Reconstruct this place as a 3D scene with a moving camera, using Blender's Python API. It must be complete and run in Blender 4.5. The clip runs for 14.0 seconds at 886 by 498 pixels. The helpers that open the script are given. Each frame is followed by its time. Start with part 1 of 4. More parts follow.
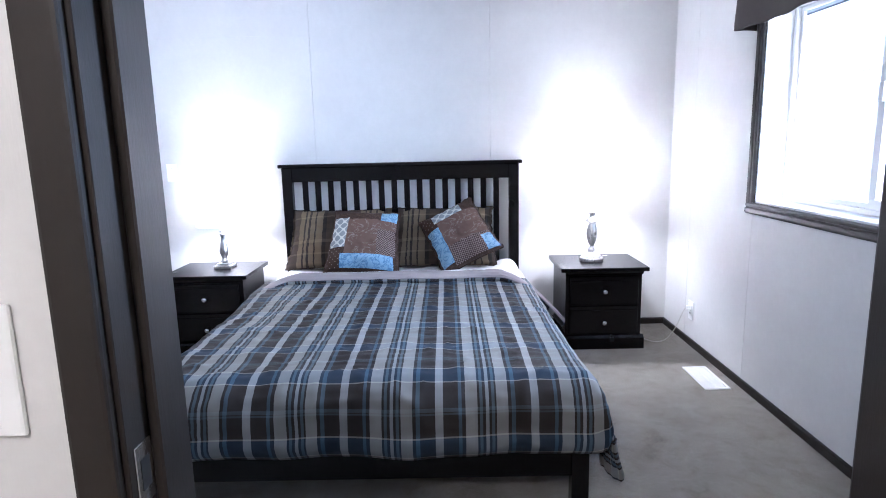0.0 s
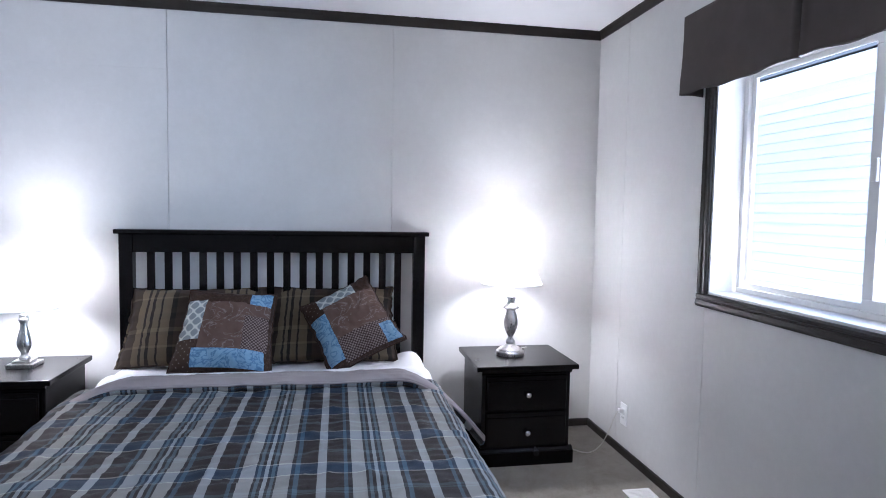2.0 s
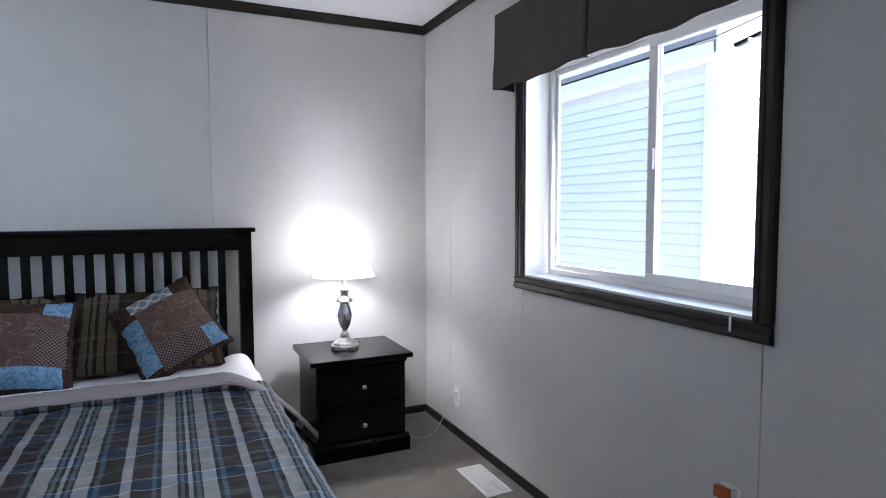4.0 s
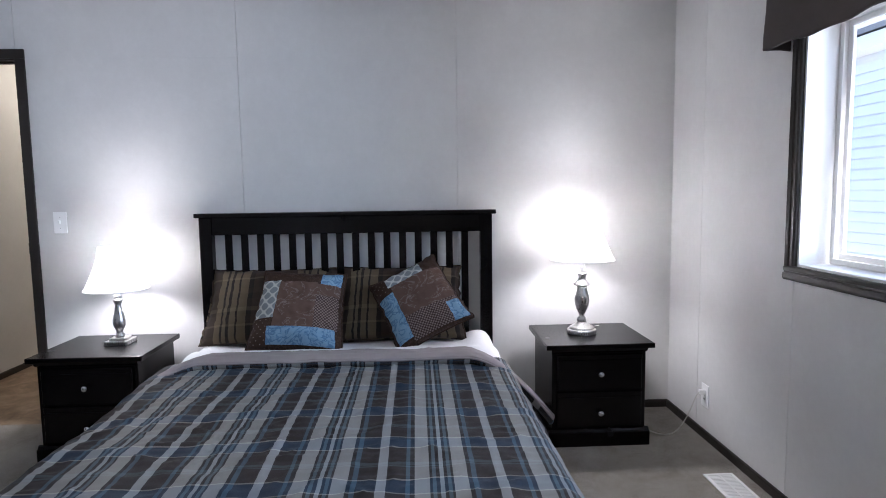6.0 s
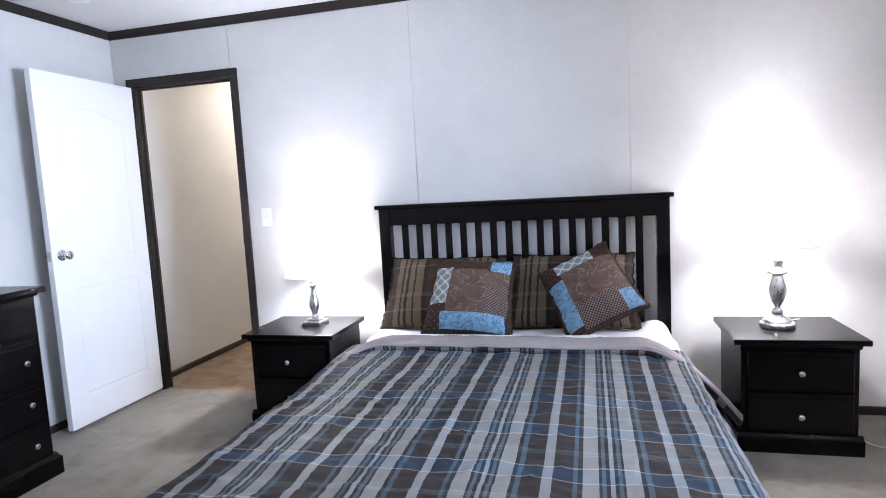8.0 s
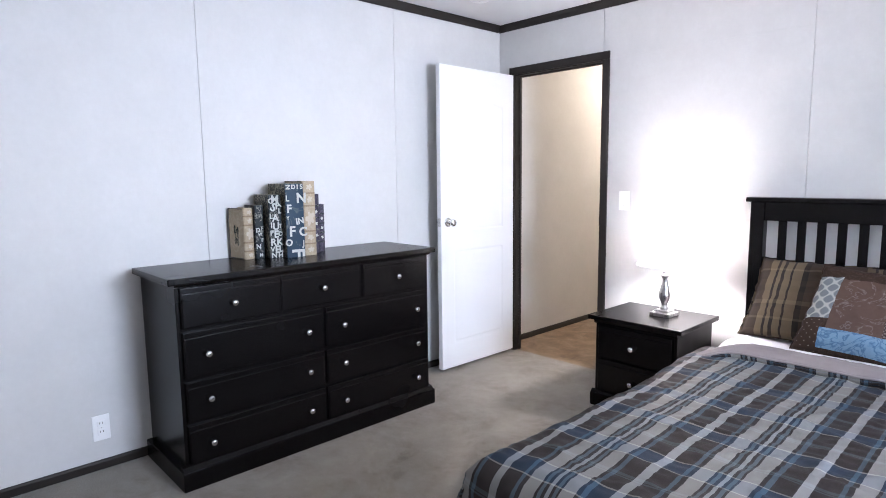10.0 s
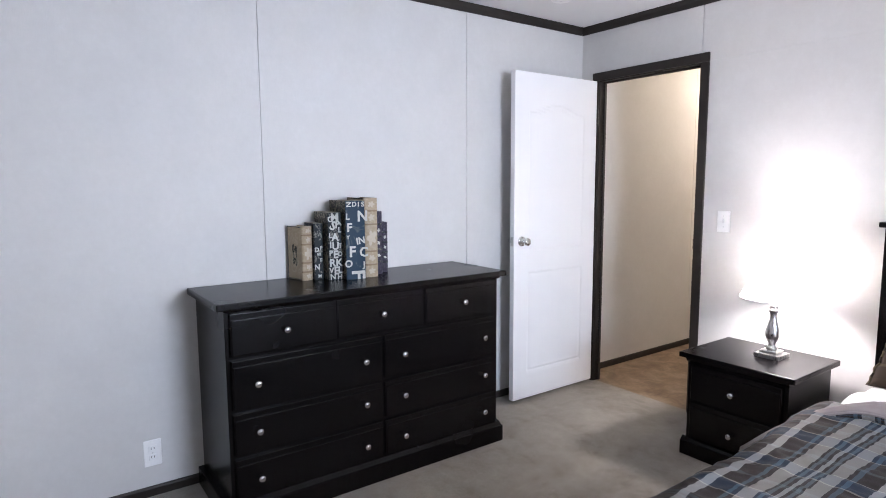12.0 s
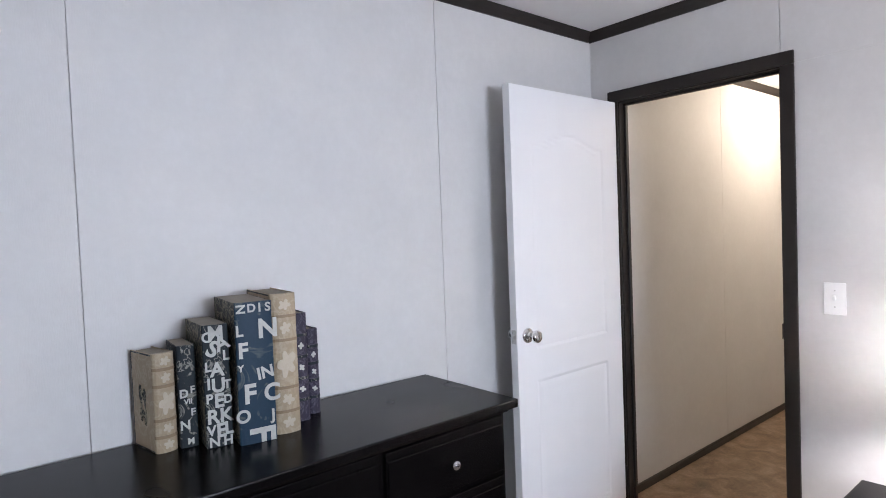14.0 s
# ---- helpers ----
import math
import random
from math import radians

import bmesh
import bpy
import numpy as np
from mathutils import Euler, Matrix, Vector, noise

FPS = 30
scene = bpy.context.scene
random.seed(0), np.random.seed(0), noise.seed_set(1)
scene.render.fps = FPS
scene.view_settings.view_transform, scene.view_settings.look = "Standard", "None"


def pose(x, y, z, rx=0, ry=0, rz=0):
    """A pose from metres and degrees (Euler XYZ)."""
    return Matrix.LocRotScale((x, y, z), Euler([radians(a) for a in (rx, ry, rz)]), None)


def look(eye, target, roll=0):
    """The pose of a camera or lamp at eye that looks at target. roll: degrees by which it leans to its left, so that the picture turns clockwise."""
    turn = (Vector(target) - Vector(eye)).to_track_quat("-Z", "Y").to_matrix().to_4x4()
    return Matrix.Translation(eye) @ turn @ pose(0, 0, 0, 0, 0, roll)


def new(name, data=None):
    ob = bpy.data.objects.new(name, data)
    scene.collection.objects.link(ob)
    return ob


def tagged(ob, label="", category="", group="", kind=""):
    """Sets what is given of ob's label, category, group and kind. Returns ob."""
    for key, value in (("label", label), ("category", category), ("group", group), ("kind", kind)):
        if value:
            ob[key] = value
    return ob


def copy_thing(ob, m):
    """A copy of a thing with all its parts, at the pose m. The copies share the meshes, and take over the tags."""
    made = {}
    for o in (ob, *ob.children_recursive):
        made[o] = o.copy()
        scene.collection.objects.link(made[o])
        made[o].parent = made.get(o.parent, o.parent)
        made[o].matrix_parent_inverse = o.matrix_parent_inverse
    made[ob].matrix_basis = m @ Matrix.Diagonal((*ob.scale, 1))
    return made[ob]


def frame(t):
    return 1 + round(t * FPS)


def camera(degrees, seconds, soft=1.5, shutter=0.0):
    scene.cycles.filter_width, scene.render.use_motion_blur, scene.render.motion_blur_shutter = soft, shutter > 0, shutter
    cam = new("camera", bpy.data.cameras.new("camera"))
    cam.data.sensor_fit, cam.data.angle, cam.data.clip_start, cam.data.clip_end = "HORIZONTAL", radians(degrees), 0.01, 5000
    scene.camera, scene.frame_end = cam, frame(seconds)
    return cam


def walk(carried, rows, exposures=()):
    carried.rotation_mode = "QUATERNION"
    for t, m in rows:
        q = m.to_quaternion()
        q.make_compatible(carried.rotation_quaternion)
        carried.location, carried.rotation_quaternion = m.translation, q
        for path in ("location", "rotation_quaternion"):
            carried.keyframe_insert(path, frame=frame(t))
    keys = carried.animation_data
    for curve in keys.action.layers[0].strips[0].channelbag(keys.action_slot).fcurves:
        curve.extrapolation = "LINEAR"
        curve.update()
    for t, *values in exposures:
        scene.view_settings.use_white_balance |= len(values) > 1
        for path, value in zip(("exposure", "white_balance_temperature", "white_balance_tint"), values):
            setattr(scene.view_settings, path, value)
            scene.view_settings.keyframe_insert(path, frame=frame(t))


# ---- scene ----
cam = camera(73.7, 14.0, 0.95)
PATH = [
    (0, (0.358, 0.096, 1.308), (0.341, 2.065, 0.956), -1.3),
    (0.2, (0.413, 0.204, 1.323), (0.325, 2.186, 1.066), -1.2),
    (0.5, (0.369, 0.349, 1.344), (0.214, 2.34, 1.238), -1.1),
    (1, (0.394, 0.599, 1.357), (0.496, 2.596, 1.323), -1.1),
    (1.5, (0.338, 0.773, 1.322), (0.665, 2.745, 1.256), 1.1),
    (2, (0.358, 0.815, 1.312), (0.71, 2.78, 1.183), 1.0),
    (2.5, (0.422, 0.825, 1.3), (0.987, 2.738, 1.15), 0.0),
    (2.7, (0.442, 0.823, 1.292), (1.082, 2.712, 1.143), 0.2),
    (4.8, (0.455, 0.789, 1.295), (1.306, 2.594, 1.156), -0.4),
    (5, (0.454, 0.792, 1.308), (1.18, 2.65, 1.163), -0.8),
    (5.5, (0.409, 0.826, 1.275), (0.74, 2.793, 1.117), -0.6),
    (6, (0.423, 0.844, 1.287), (0.513, 2.833, 1.096), -0.8),
    (6.5, (0.425, 0.857, 1.302), (0.247, 2.838, 1.09), -1.6),
    (7, (0.403, 0.843, 1.289), (0.131, 2.814, 1.079), -1.5),
    (7.5, (0.428, 0.854, 1.288), (0.07, 2.81, 1.075), -2.3),
    (8, (0.445, 0.844, 1.279), (-0.042, 2.773, 1.07), -3.1),
    (8.5, (0.432, 0.817, 1.313), (-0.344, 2.65, 1.12), -2.5),
    (9, (0.391, 0.788, 1.336), (-0.562, 2.536, 1.143), -1.5),
    (9.2, (0.393, 0.794, 1.32), (-0.735, 2.436, 1.138), -1.3),
    (11.3, (0.337, 0.863, 1.319), (-1.201, 2.102, 1.006), -1.2),
    (11.5, (0.286, 0.882, 1.31), (-1.21, 2.172, 0.994), -1.9),
    (12, (0.203, 1.029, 1.372), (-1.409, 2.192, 1.148), -0.3),
    (12.5, (0.041, 1.187, 1.416), (-1.637, 2.254, 1.207), -1.7),
    (13, (-0.192, 1.325, 1.436), (-1.711, 2.609, 1.224), 1.5),
    (13.5, (-0.488, 1.494, 1.442), (-1.949, 2.853, 1.304), -2.6),
    (14, (-0.801, 1.725, 1.46), (-2.333, 3.008, 1.391), -2.2),
]
EXPOSURES = [(0, 2.85, 5250, 17), (1, 2.50, 5300, 17), (1.5, 2.30, 5350, 17), (2, 2.05, 5450, 16), (2.5, 1.87, 5600, 15), (5, 1.56, 5700, 14), (5.5, 1.54, 5750, 15), (6.5, 2.04, 5650, 16), (7, 2.36, 5700, 17),
             (7.5, 2.52, 5700, 17), (9, 2.70, 5900, 19), (11.5, 2.55, 6150, 20), (12, 2.35, 6200, 20), (12.5, 2.37, 6250, 20), (13, 2.46, 6200, 20), (14, 2.08, 6250, 20)]
walk(cam, [(t, look(eye, target, roll)) for t, eye, target, roll in PATH], EXPOSURES)

# ---- world, sun, lamps ----
world = bpy.data.worlds.new("world")
scene.world = world
world.use_nodes = True
_sky = world.node_tree.nodes.new("ShaderNodeTexSky")
_sky.sky_type, _sky.sun_disc = "NISHITA", False
_sky.sun_elevation, _sky.sun_rotation = radians(40), radians(177.7)
_bg = world.node_tree.nodes["Background"]
_bg.inputs["Strength"].default_value = 0.15
world.node_tree.links.new(_sky.outputs[0], _bg.inputs["Color"])
_sd = bpy.data.lights.new("sun", "SUN")
_sd.energy, _sd.angle, _sd.color = 5.0, radians(4), (1.0, 0.97, 0.94)
sun = new("sun", _sd)
sun.matrix_world = look((0, 0, 20), (-0.04 * 23.8, 0.999 * 23.8, 0), 0)


def bulb(name, at, watts, color, radius):
    d = bpy.data.lights.new(name, "POINT")
    d.energy, d.color, d.shadow_soft_size = watts, color, radius
    o = new(name, d)
    o.location = at
    return o


LAMP_COLOR = (1.0, 0.935, 0.875)
bulb("bulb_light", (1.30, 3.92, 1.055), 8.0, LAMP_COLOR, 0.055)
bulb("bulb_light", (-1.125, 3.94, 0.93), 8.0, LAMP_COLOR, 0.05)
# unseen fill lamp for the bedroom, added under an assumed ceiling dome
bulb("room_fill_light", (-0.30, 2.45, 2.23), 1.5, (1.0, 0.93, 0.85), 0.09)
bulb("bath_bulb_light", (-2.02, 6.15, 2.22), 7.6, (1.0, 0.86, 0.64), 0.08)
bulb("hall_bulb_light", (-0.1, -0.75, 2.24), 8, (1.0, 0.87, 0.70), 0.08)


# added area lamp in the window's opening, standing in for the sky's light
_wd = bpy.data.lights.new("window_sky_light", "AREA")
_wd.shape, _wd.size, _wd.size_y, _wd.energy, _wd.color, _wd.spread = "RECTANGLE", 1.08, 0.86, 8.2, (0.76, 0.88, 1.0), radians(98)
window_light = new("window_sky_light", _wd)
window_light.matrix_world = look((2.012, 2.48, 1.455), (1.012, 2.48, 1.455), 0)


# ---- materials ----
class Mat:
    """A principled material with its node tree at hand."""

    def __init__(self, name, color=(0.5, 0.5, 0.5), rough=0.6, metal=0.0, spec=0.5):
        self.m = bpy.data.materials.new(name)
        self.m.use_nodes = True
        self.t = self.m.node_tree
        self.b = self.t.nodes["Principled BSDF"]
        self.b.inputs["Base Color"].default_value = (*color, 1)
        self.b.inputs["Roughness"].default_value = rough
        self.b.inputs["Metallic"].default_value = metal
        self.b.inputs["Specular IOR Level"].default_value = spec
        self.co = None

    def node(self, kind, **values):
        n = self.t.nodes.new(kind)
        for k, v in values.items():
            n.inputs[k].default_value = v
        return n

    def link(self, a, b):
        self.t.links.new(a, b)

    def coords(self, which="Object", scale=(1, 1, 1)):
        c = self.t.nodes.new("ShaderNodeTexCoord")
        mp = self.node("ShaderNodeMapping")
        mp.inputs["Scale"].default_value = scale
        self.link(c.outputs[which], mp.inputs["Vector"])
        return mp.outputs["Vector"]

    def noise(self, vec, scale, detail=4.0, rough=0.55, dist=0.0):
        n = self.node("ShaderNodeTexNoise", Scale=scale, Detail=detail, Roughness=rough, Distortion=dist)
        self.link(vec, n.inputs["Vector"])
        return n.outputs["Fac"]

    def ramp(self, fac, stops, mode="LINEAR"):
        r = self.t.nodes.new("ShaderNodeValToRGB")
        r.color_ramp.interpolation = mode
        e = r.color_ramp.elements
        while len(e) < len(stops):
            e.new(0.5)
        for i, (p, c) in enumerate(stops):
            e[i].position = p
            e[i].color = (*c, 1) if len(c) == 3 else c
        self.link(fac, r.inputs["Fac"])
        return r.outputs["Color"]

    def math(self, op, a, b=None):
        n = self.t.nodes.new("ShaderNodeMath")
        n.operation = op
        for i, v in enumerate((a, b)):
            if v is None:
                continue
            if isinstance(v, (int, float)):
                n.inputs[i].default_value = v
            else:
                self.link(v, n.inputs[i])
        return n.outputs[0]

    def mix(self, fac, a, b, mode="MIX"):
        n = self.t.nodes.new("ShaderNodeMix")
        n.data_type, n.blend_type = "RGBA", mode
        for i, v in ((0, fac), (6, a), (7, b)):
            if isinstance(v, (int, float)):
                n.inputs[i].default_value = v
            elif isinstance(v, tuple):
                n.inputs[i].default_value = (*v, 1)
            else:
                self.link(v, n.inputs[i])
        return n.outputs[2]

    def color(self, socket):
        self.link(socket, self.b.inputs["Base Color"])
        return self

    def rough(self, socket):
        self.link(socket, self.b.inputs["Roughness"])
        return self

    def bump(self, height, strength=0.2, distance=0.01):
        n = self.node("ShaderNodeBump", Strength=strength, Distance=distance)
        self.link(height, n.inputs["Height"])
        self.link(n.outputs["Normal"], self.b.inputs["Normal"])
        return self


def varied(name, a, b, scale, rough=0.6, fine=200.0, bump=0.1, metal=0.0, stretch=(1, 1, 1), dist=0.002, spec=0.5):
    """Colour that drifts between a and b at one scale, with fine grain in the relief and the gloss."""
    m = Mat(name, a, rough, metal, spec)
    v = m.coords("Object", stretch)
    n1, n2 = m.noise(v, scale, 5, 0.6), m.noise(v, fine, 3, 0.6)
    m.color(m.mix(m.math("ADD", m.math("MULTIPLY", n1, 0.75), m.math("MULTIPLY", n2, 0.25)), a, b))
    m.rough(m.math("ADD", rough - 0.08, m.math("MULTIPLY", n1, 0.16)))
    m.bump(n2, bump, dist)
    return m.m


def wall_material():
    m = Mat("wallpaper_panel", (0.7, 0.69, 0.68), 0.62)
    v = m.coords("Object")
    cloud = m.noise(v, 3.5, 6, 0.65)
    fleck = m.noise(v, 38, 4, 0.7)
    weave = m.noise(m.coords("Object", (1, 1, 0.12)), 420, 2)
    c = m.ramp(m.math("ADD", m.math("MULTIPLY", cloud, 0.6), m.math("MULTIPLY", fleck, 0.4)),
               [(0.3, (0.585, 0.575, 0.56)), (0.55, (0.622, 0.612, 0.597)), (0.72, (0.655, 0.645, 0.633))])
    return m.color(c).bump(m.math("ADD", weave, m.math("MULTIPLY", fleck, 0.6)), 0.12, 0.002).m


def carpet_material():
    m = Mat("carpet", (0.25, 0.23, 0.2), 0.95, 0, 0.15)
    v = m.coords("Object")
    patch = m.noise(v, 3.4, 7, 0.68, 0.5)
    tuft = m.noise(v, 55, 3, 0.7)
    pile = m.noise(v, 420, 3, 0.7)
    patch = m.math("ADD", m.math("MULTIPLY", patch, 0.68), m.math("MULTIPLY", m.noise(v, 13, 4, 0.6, 0.3), 0.32))
    base = m.ramp(patch, [(0.34, (0.17, 0.143, 0.112)), (0.47, (0.305, 0.270, 0.222)), (0.66, (0.41, 0.372, 0.318))])
    c = m.mix(m.math("MULTIPLY", m.math("ADD", tuft, pile), 0.35), base, (0.12, 0.11, 0.095))
    m.color(c)
    m.b.inputs["Sheen Weight"].default_value = 0.25
    return m.bump(m.math("ADD", pile, m.math("MULTIPLY", tuft, 0.8)), 0.7, 0.006).m


def vinyl_material():
    m = Mat("vinyl_floor", (0.25, 0.14, 0.07), 0.38)
    v = m.coords("Object")
    blot = m.noise(v, 7, 6, 0.65, 0.8)
    grit = m.noise(v, 60, 4, 0.7)
    c = m.ramp(m.math("ADD", m.math("MULTIPLY", blot, 0.75), m.math("MULTIPLY", grit, 0.25)),
               [(0.32, (0.10, 0.06, 0.034)), (0.5, (0.22, 0.145, 0.085)), (0.66, (0.35, 0.255, 0.17))])
    return m.color(c).bump(grit, 0.15, 0.002).m


def espresso_material(name, grain=(1, 14, 14), tone=1.0):
    m = Mat(name, (0.012, 0.009, 0.009), 0.2, 0, 0.2)
    v = m.coords("Object", grain)
    n, wear = m.noise(v, 5, 3, 0.5, 0.3), m.noise(m.coords("Object"), 3, 2)
    m.color(m.ramp(n, [(0.3, (0.0018 * tone, 0.0015 * tone, 0.0015 * tone)), (0.7, (0.0036 * tone, 0.0026 * tone, 0.0026 * tone))]))
    m.rough(m.math("ADD", 0.22, m.math("MULTIPLY", wear, 0.08)))
    return m.m


def plaid_material(name, warp, weft, pw, pf, share, tint_noise=0.25, shift=(0.0, 0.0), rough=0.85, spec=0.2):
    """Woven plaid on cloth coordinates in metres: warp stripes by u, weft stripes by v."""
    m = Mat(name, (0.2, 0.2, 0.2), rough, 0, spec)
    uv = m.coords("UV")
    s = m.t.nodes.new("ShaderNodeSeparateXYZ")
    m.link(uv, s.inputs[0])
    a = m.ramp(m.math("FRACT", m.math("DIVIDE", m.math("ADD", s.outputs[0], 50 * pw + shift[0]), pw)), warp, "CONSTANT")
    b = m.ramp(m.math("FRACT", m.math("DIVIDE", m.math("ADD", s.outputs[1], 50 * pf + shift[1]), pf)), weft, "CONSTANT")
    yarn = m.noise(uv, 900, 2, 0.6)
    soil = m.noise(uv, 9, 4, 0.6)
    c = m.mix(share, a, b)
    c = m.mix(m.math("MULTIPLY", yarn, tint_noise), c, (0.02, 0.02, 0.025))
    c = m.mix(m.math("MULTIPLY", soil, 0.05), c, (0.3, 0.28, 0.27))
    m.color(c)
    return m.bump(yarn, 0.25, 0.001).m


def shade_material():
    m = Mat("lampshade_fabric", (0.85, 0.83, 0.8), 0.8)
    tr = m.node("ShaderNodeBsdfTranslucent")
    tr.inputs["Color"].default_value = (0.72, 0.705, 0.685, 1)
    mx = m.node("ShaderNodeMixShader")
    mx.inputs[0].default_value = 0.9
    out = m.t.nodes["Material Output"]
    m.link(m.b.outputs[0], mx.inputs[1])
    m.link(tr.outputs[0], mx.inputs[2])
    m.link(mx.outputs[0], out.inputs["Surface"])
    return m.bump(m.noise(m.coords("Object", (1, 1, 0.2)), 300, 2), 0.1, 0.001).m


def glow_material(name, color, strength):
    m = Mat(name, color, 0.5)
    m.b.inputs["Emission Color"].default_value = (*color, 1)
    m.b.inputs["Emission Strength"].default_value = strength
    return m.m


def glass_material():
    m = Mat("window_glass", (1, 1, 1), 0.0)
    m.b.inputs["Transmission Weight"].default_value = 1.0
    m.b.inputs["IOR"].default_value = 1.05
    return m.m


def siding_material():
    m = Mat("vinyl_siding", (0.6, 0.61, 0.62), 0.5)
    oi = m.t.nodes.new("ShaderNodeObjectInfo")
    v = m.coords("Object", (1, 1, 6))
    g = m.noise(v, 12, 4)
    c = m.mix(m.math("MULTIPLY", oi.outputs["Random"], 0.3), (0.84, 0.87, 0.885), (0.79, 0.82, 0.84))
    return m.color(m.mix(m.math("MULTIPLY", g, 0.12), c, (0.55, 0.55, 0.55))).bump(g, 0.1, 0.003).m


def metal_material(name, color, rough):
    m = Mat(name, color, rough, 1.0)
    v = m.coords("Object", (1, 1, 0.15))
    n = m.noise(v, 160, 3)
    m.rough(m.math("ADD", rough - 0.06, m.math("MULTIPLY", n, 0.14)))
    return m.bump(n, 0.05, 0.001).m


def speckled(name, base, spot, scale, lo, hi, rough=0.85, space="UV"):
    """A printed cloth: curling light motifs on a darker ground."""
    m = Mat(name, base, rough, 0, 0.25)
    v = m.coords(space)
    n = m.noise(v, scale, 3, 0.5, 2.2)
    d = m.noise(v, scale * 9, 3, 0.6)
    band = m.ramp(n, [(lo, base), ((lo + hi) / 2, spot), (hi, base)])
    c = m.mix(m.math("MULTIPLY", d, 0.3), band, tuple(0.4 * x for x in base))
    return m.color(c).bump(m.math("ADD", n, d), 0.35, 0.003).m


WALL, CARPET, VINYL = wall_material(), carpet_material(), vinyl_material()
CEIL = varied("ceiling_paint", (0.82, 0.82, 0.82), (0.74, 0.74, 0.74), 2.5, 0.75, 130, 0.35, dist=0.004)
TRIM = varied("dark_trim", (0.016, 0.0125, 0.0105), (0.030, 0.024, 0.020), 30, 0.42, 300, 0.08, stretch=(1, 1, 0.2), spec=0.3)
WOOD = espresso_material("espresso_wood", (1, 14, 14), 1.0)
WOOD_Y = espresso_material("espresso_wood_grain_y", (14, 1, 14), 1.0)
WOOD_Z = espresso_material("espresso_wood_grain_z", (14, 14, 1), 1.0)
WHITE = varied("white_door_paint", (0.87, 0.87, 0.87), (0.82, 0.82, 0.825), 6, 0.42, 260, 0.08, stretch=(1, 1, 0.1))
VINYL_W = varied("white_vinyl", (0.86, 0.845, 0.815), (0.80, 0.785, 0.755), 8, 0.35, 200, 0.04)
PLASTIC = varied("white_plastic", (0.88, 0.88, 0.87), (0.84, 0.84, 0.83), 20, 0.3, 300, 0.03)
NICKEL = metal_material("brushed_nickel", (0.56, 0.55, 0.54), 0.28)
CHROME = metal_material("polished_chrome", (0.72, 0.72, 0.72), 0.16)
SHADE = shade_material()
GLOW = glow_material("lit_dome", (1.0, 0.9, 0.78), 0.8)
BULB = glow_material("lit_bulb", (1.0, 0.93, 0.88), 7.0)
GLASS = glass_material()
SIDING = siding_material()
SHEET = varied("white_cotton", (0.82, 0.81, 0.81), (0.72, 0.71, 0.72), 9, 0.85, 500, 0.2)
TAUPE = varied("taupe_cotton", (0.27, 0.235, 0.232), (0.20, 0.172, 0.170), 8, 0.85, 600, 0.25)
VALANCE = varied("brown_valance_cloth", (0.075, 0.058, 0.05), (0.052, 0.041, 0.036), 12, 0.85, 700, 0.3)
MATTRESS = varied("mattress_ticking", (0.6, 0.59, 0.57), (0.5, 0.49, 0.47), 9, 0.85, 300, 0.2)
# albedo raised so the yard bounces light onto the eave and siding
GROUND = varied("bounce_gravel", (0.66, 0.645, 0.62), (0.54, 0.525, 0.50), 2.5, 0.95, 60, 0.5)
SHINGLE = varied("asphalt_shingle", (0.30, 0.30, 0.31), (0.2, 0.2, 0.21), 8, 0.9, 90, 0.4)
DARK = varied("dark_slot", (0.01, 0.01, 0.01), (0.02, 0.02, 0.02), 30, 0.7)
CORD = varied("clear_cord", (0.62, 0.60, 0.55), (0.5, 0.48, 0.44), 40, 0.3)

_L, _L2, _D, _K, _B, _G, _C = (0.295, 0.295, 0.288), (0.295, 0.285, 0.262), (0.005, 0.0045, 0.005), (0.005, 0.006, 0.0075), (0.046, 0.087, 0.116), (0.072, 0.108, 0.124), (0.275, 0.29, 0.292)
_W, _S, _N, _P = (0.30, 0.28, 0.245), (0.009, 0.035, 0.074), (0.029, 0.0165, 0.011), (0.075, 0.09, 0.095)
PLAID = plaid_material("comforter_plaid", [
    (0.0, _L), (0.042, _D), (0.20, _B), (0.235, _K), (0.277, _L2), (0.402, _K), (0.425, _G), (0.455, _K), (0.485, _C), (0.522, _K), (0.550, _G), (0.582, _K),
    (0.600, _L2), (0.722, _K), (0.757, _B), (0.800, _D), (0.960, _L)],
    [(0.0, _W), (0.016, _S), (0.285, _W), (0.301, _N), (0.575, _P), (0.598, _N), (0.612, _P), (0.658, _N)],
    0.331, 0.265, 0.41, 0.12, (0.064, 0.675), 0.66, 0.2)
_g, _k, _t = (0.15, 0.115, 0.068), (0.013, 0.009, 0.007), (0.040, 0.025, 0.015)
SHAM = plaid_material("brown_gold_plaid", [
    (0.0, _t), (0.16, _g), (0.235, _k), (0.265, _g), (0.305, _k), (0.345, _g), (0.42, _k), (0.445, _g), (0.55, _k), (0.61, _t), (0.78, _k), (0.90, _t)],
    [(0.0, _t), (0.12, _k), (0.32, _g), (0.36, _t), (0.55, _k), (0.62, _g), (0.70, _t), (0.88, _k)], 0.40, 0.26, 0.28)
BROWN_CLOTH = speckled("brown_brocade", (0.105, 0.062, 0.046), (0.20, 0.16, 0.14), 9, 0.52, 0.57)
BROWN_DARK = speckled("dark_brown_velvet", (0.035, 0.018, 0.011), (0.075, 0.042, 0.028), 30, 0.5, 0.6)
BLUE_CLOTH = speckled("blue_brocade", (0.20, 0.33, 0.46), (0.07, 0.16, 0.28), 15, 0.44, 0.58)


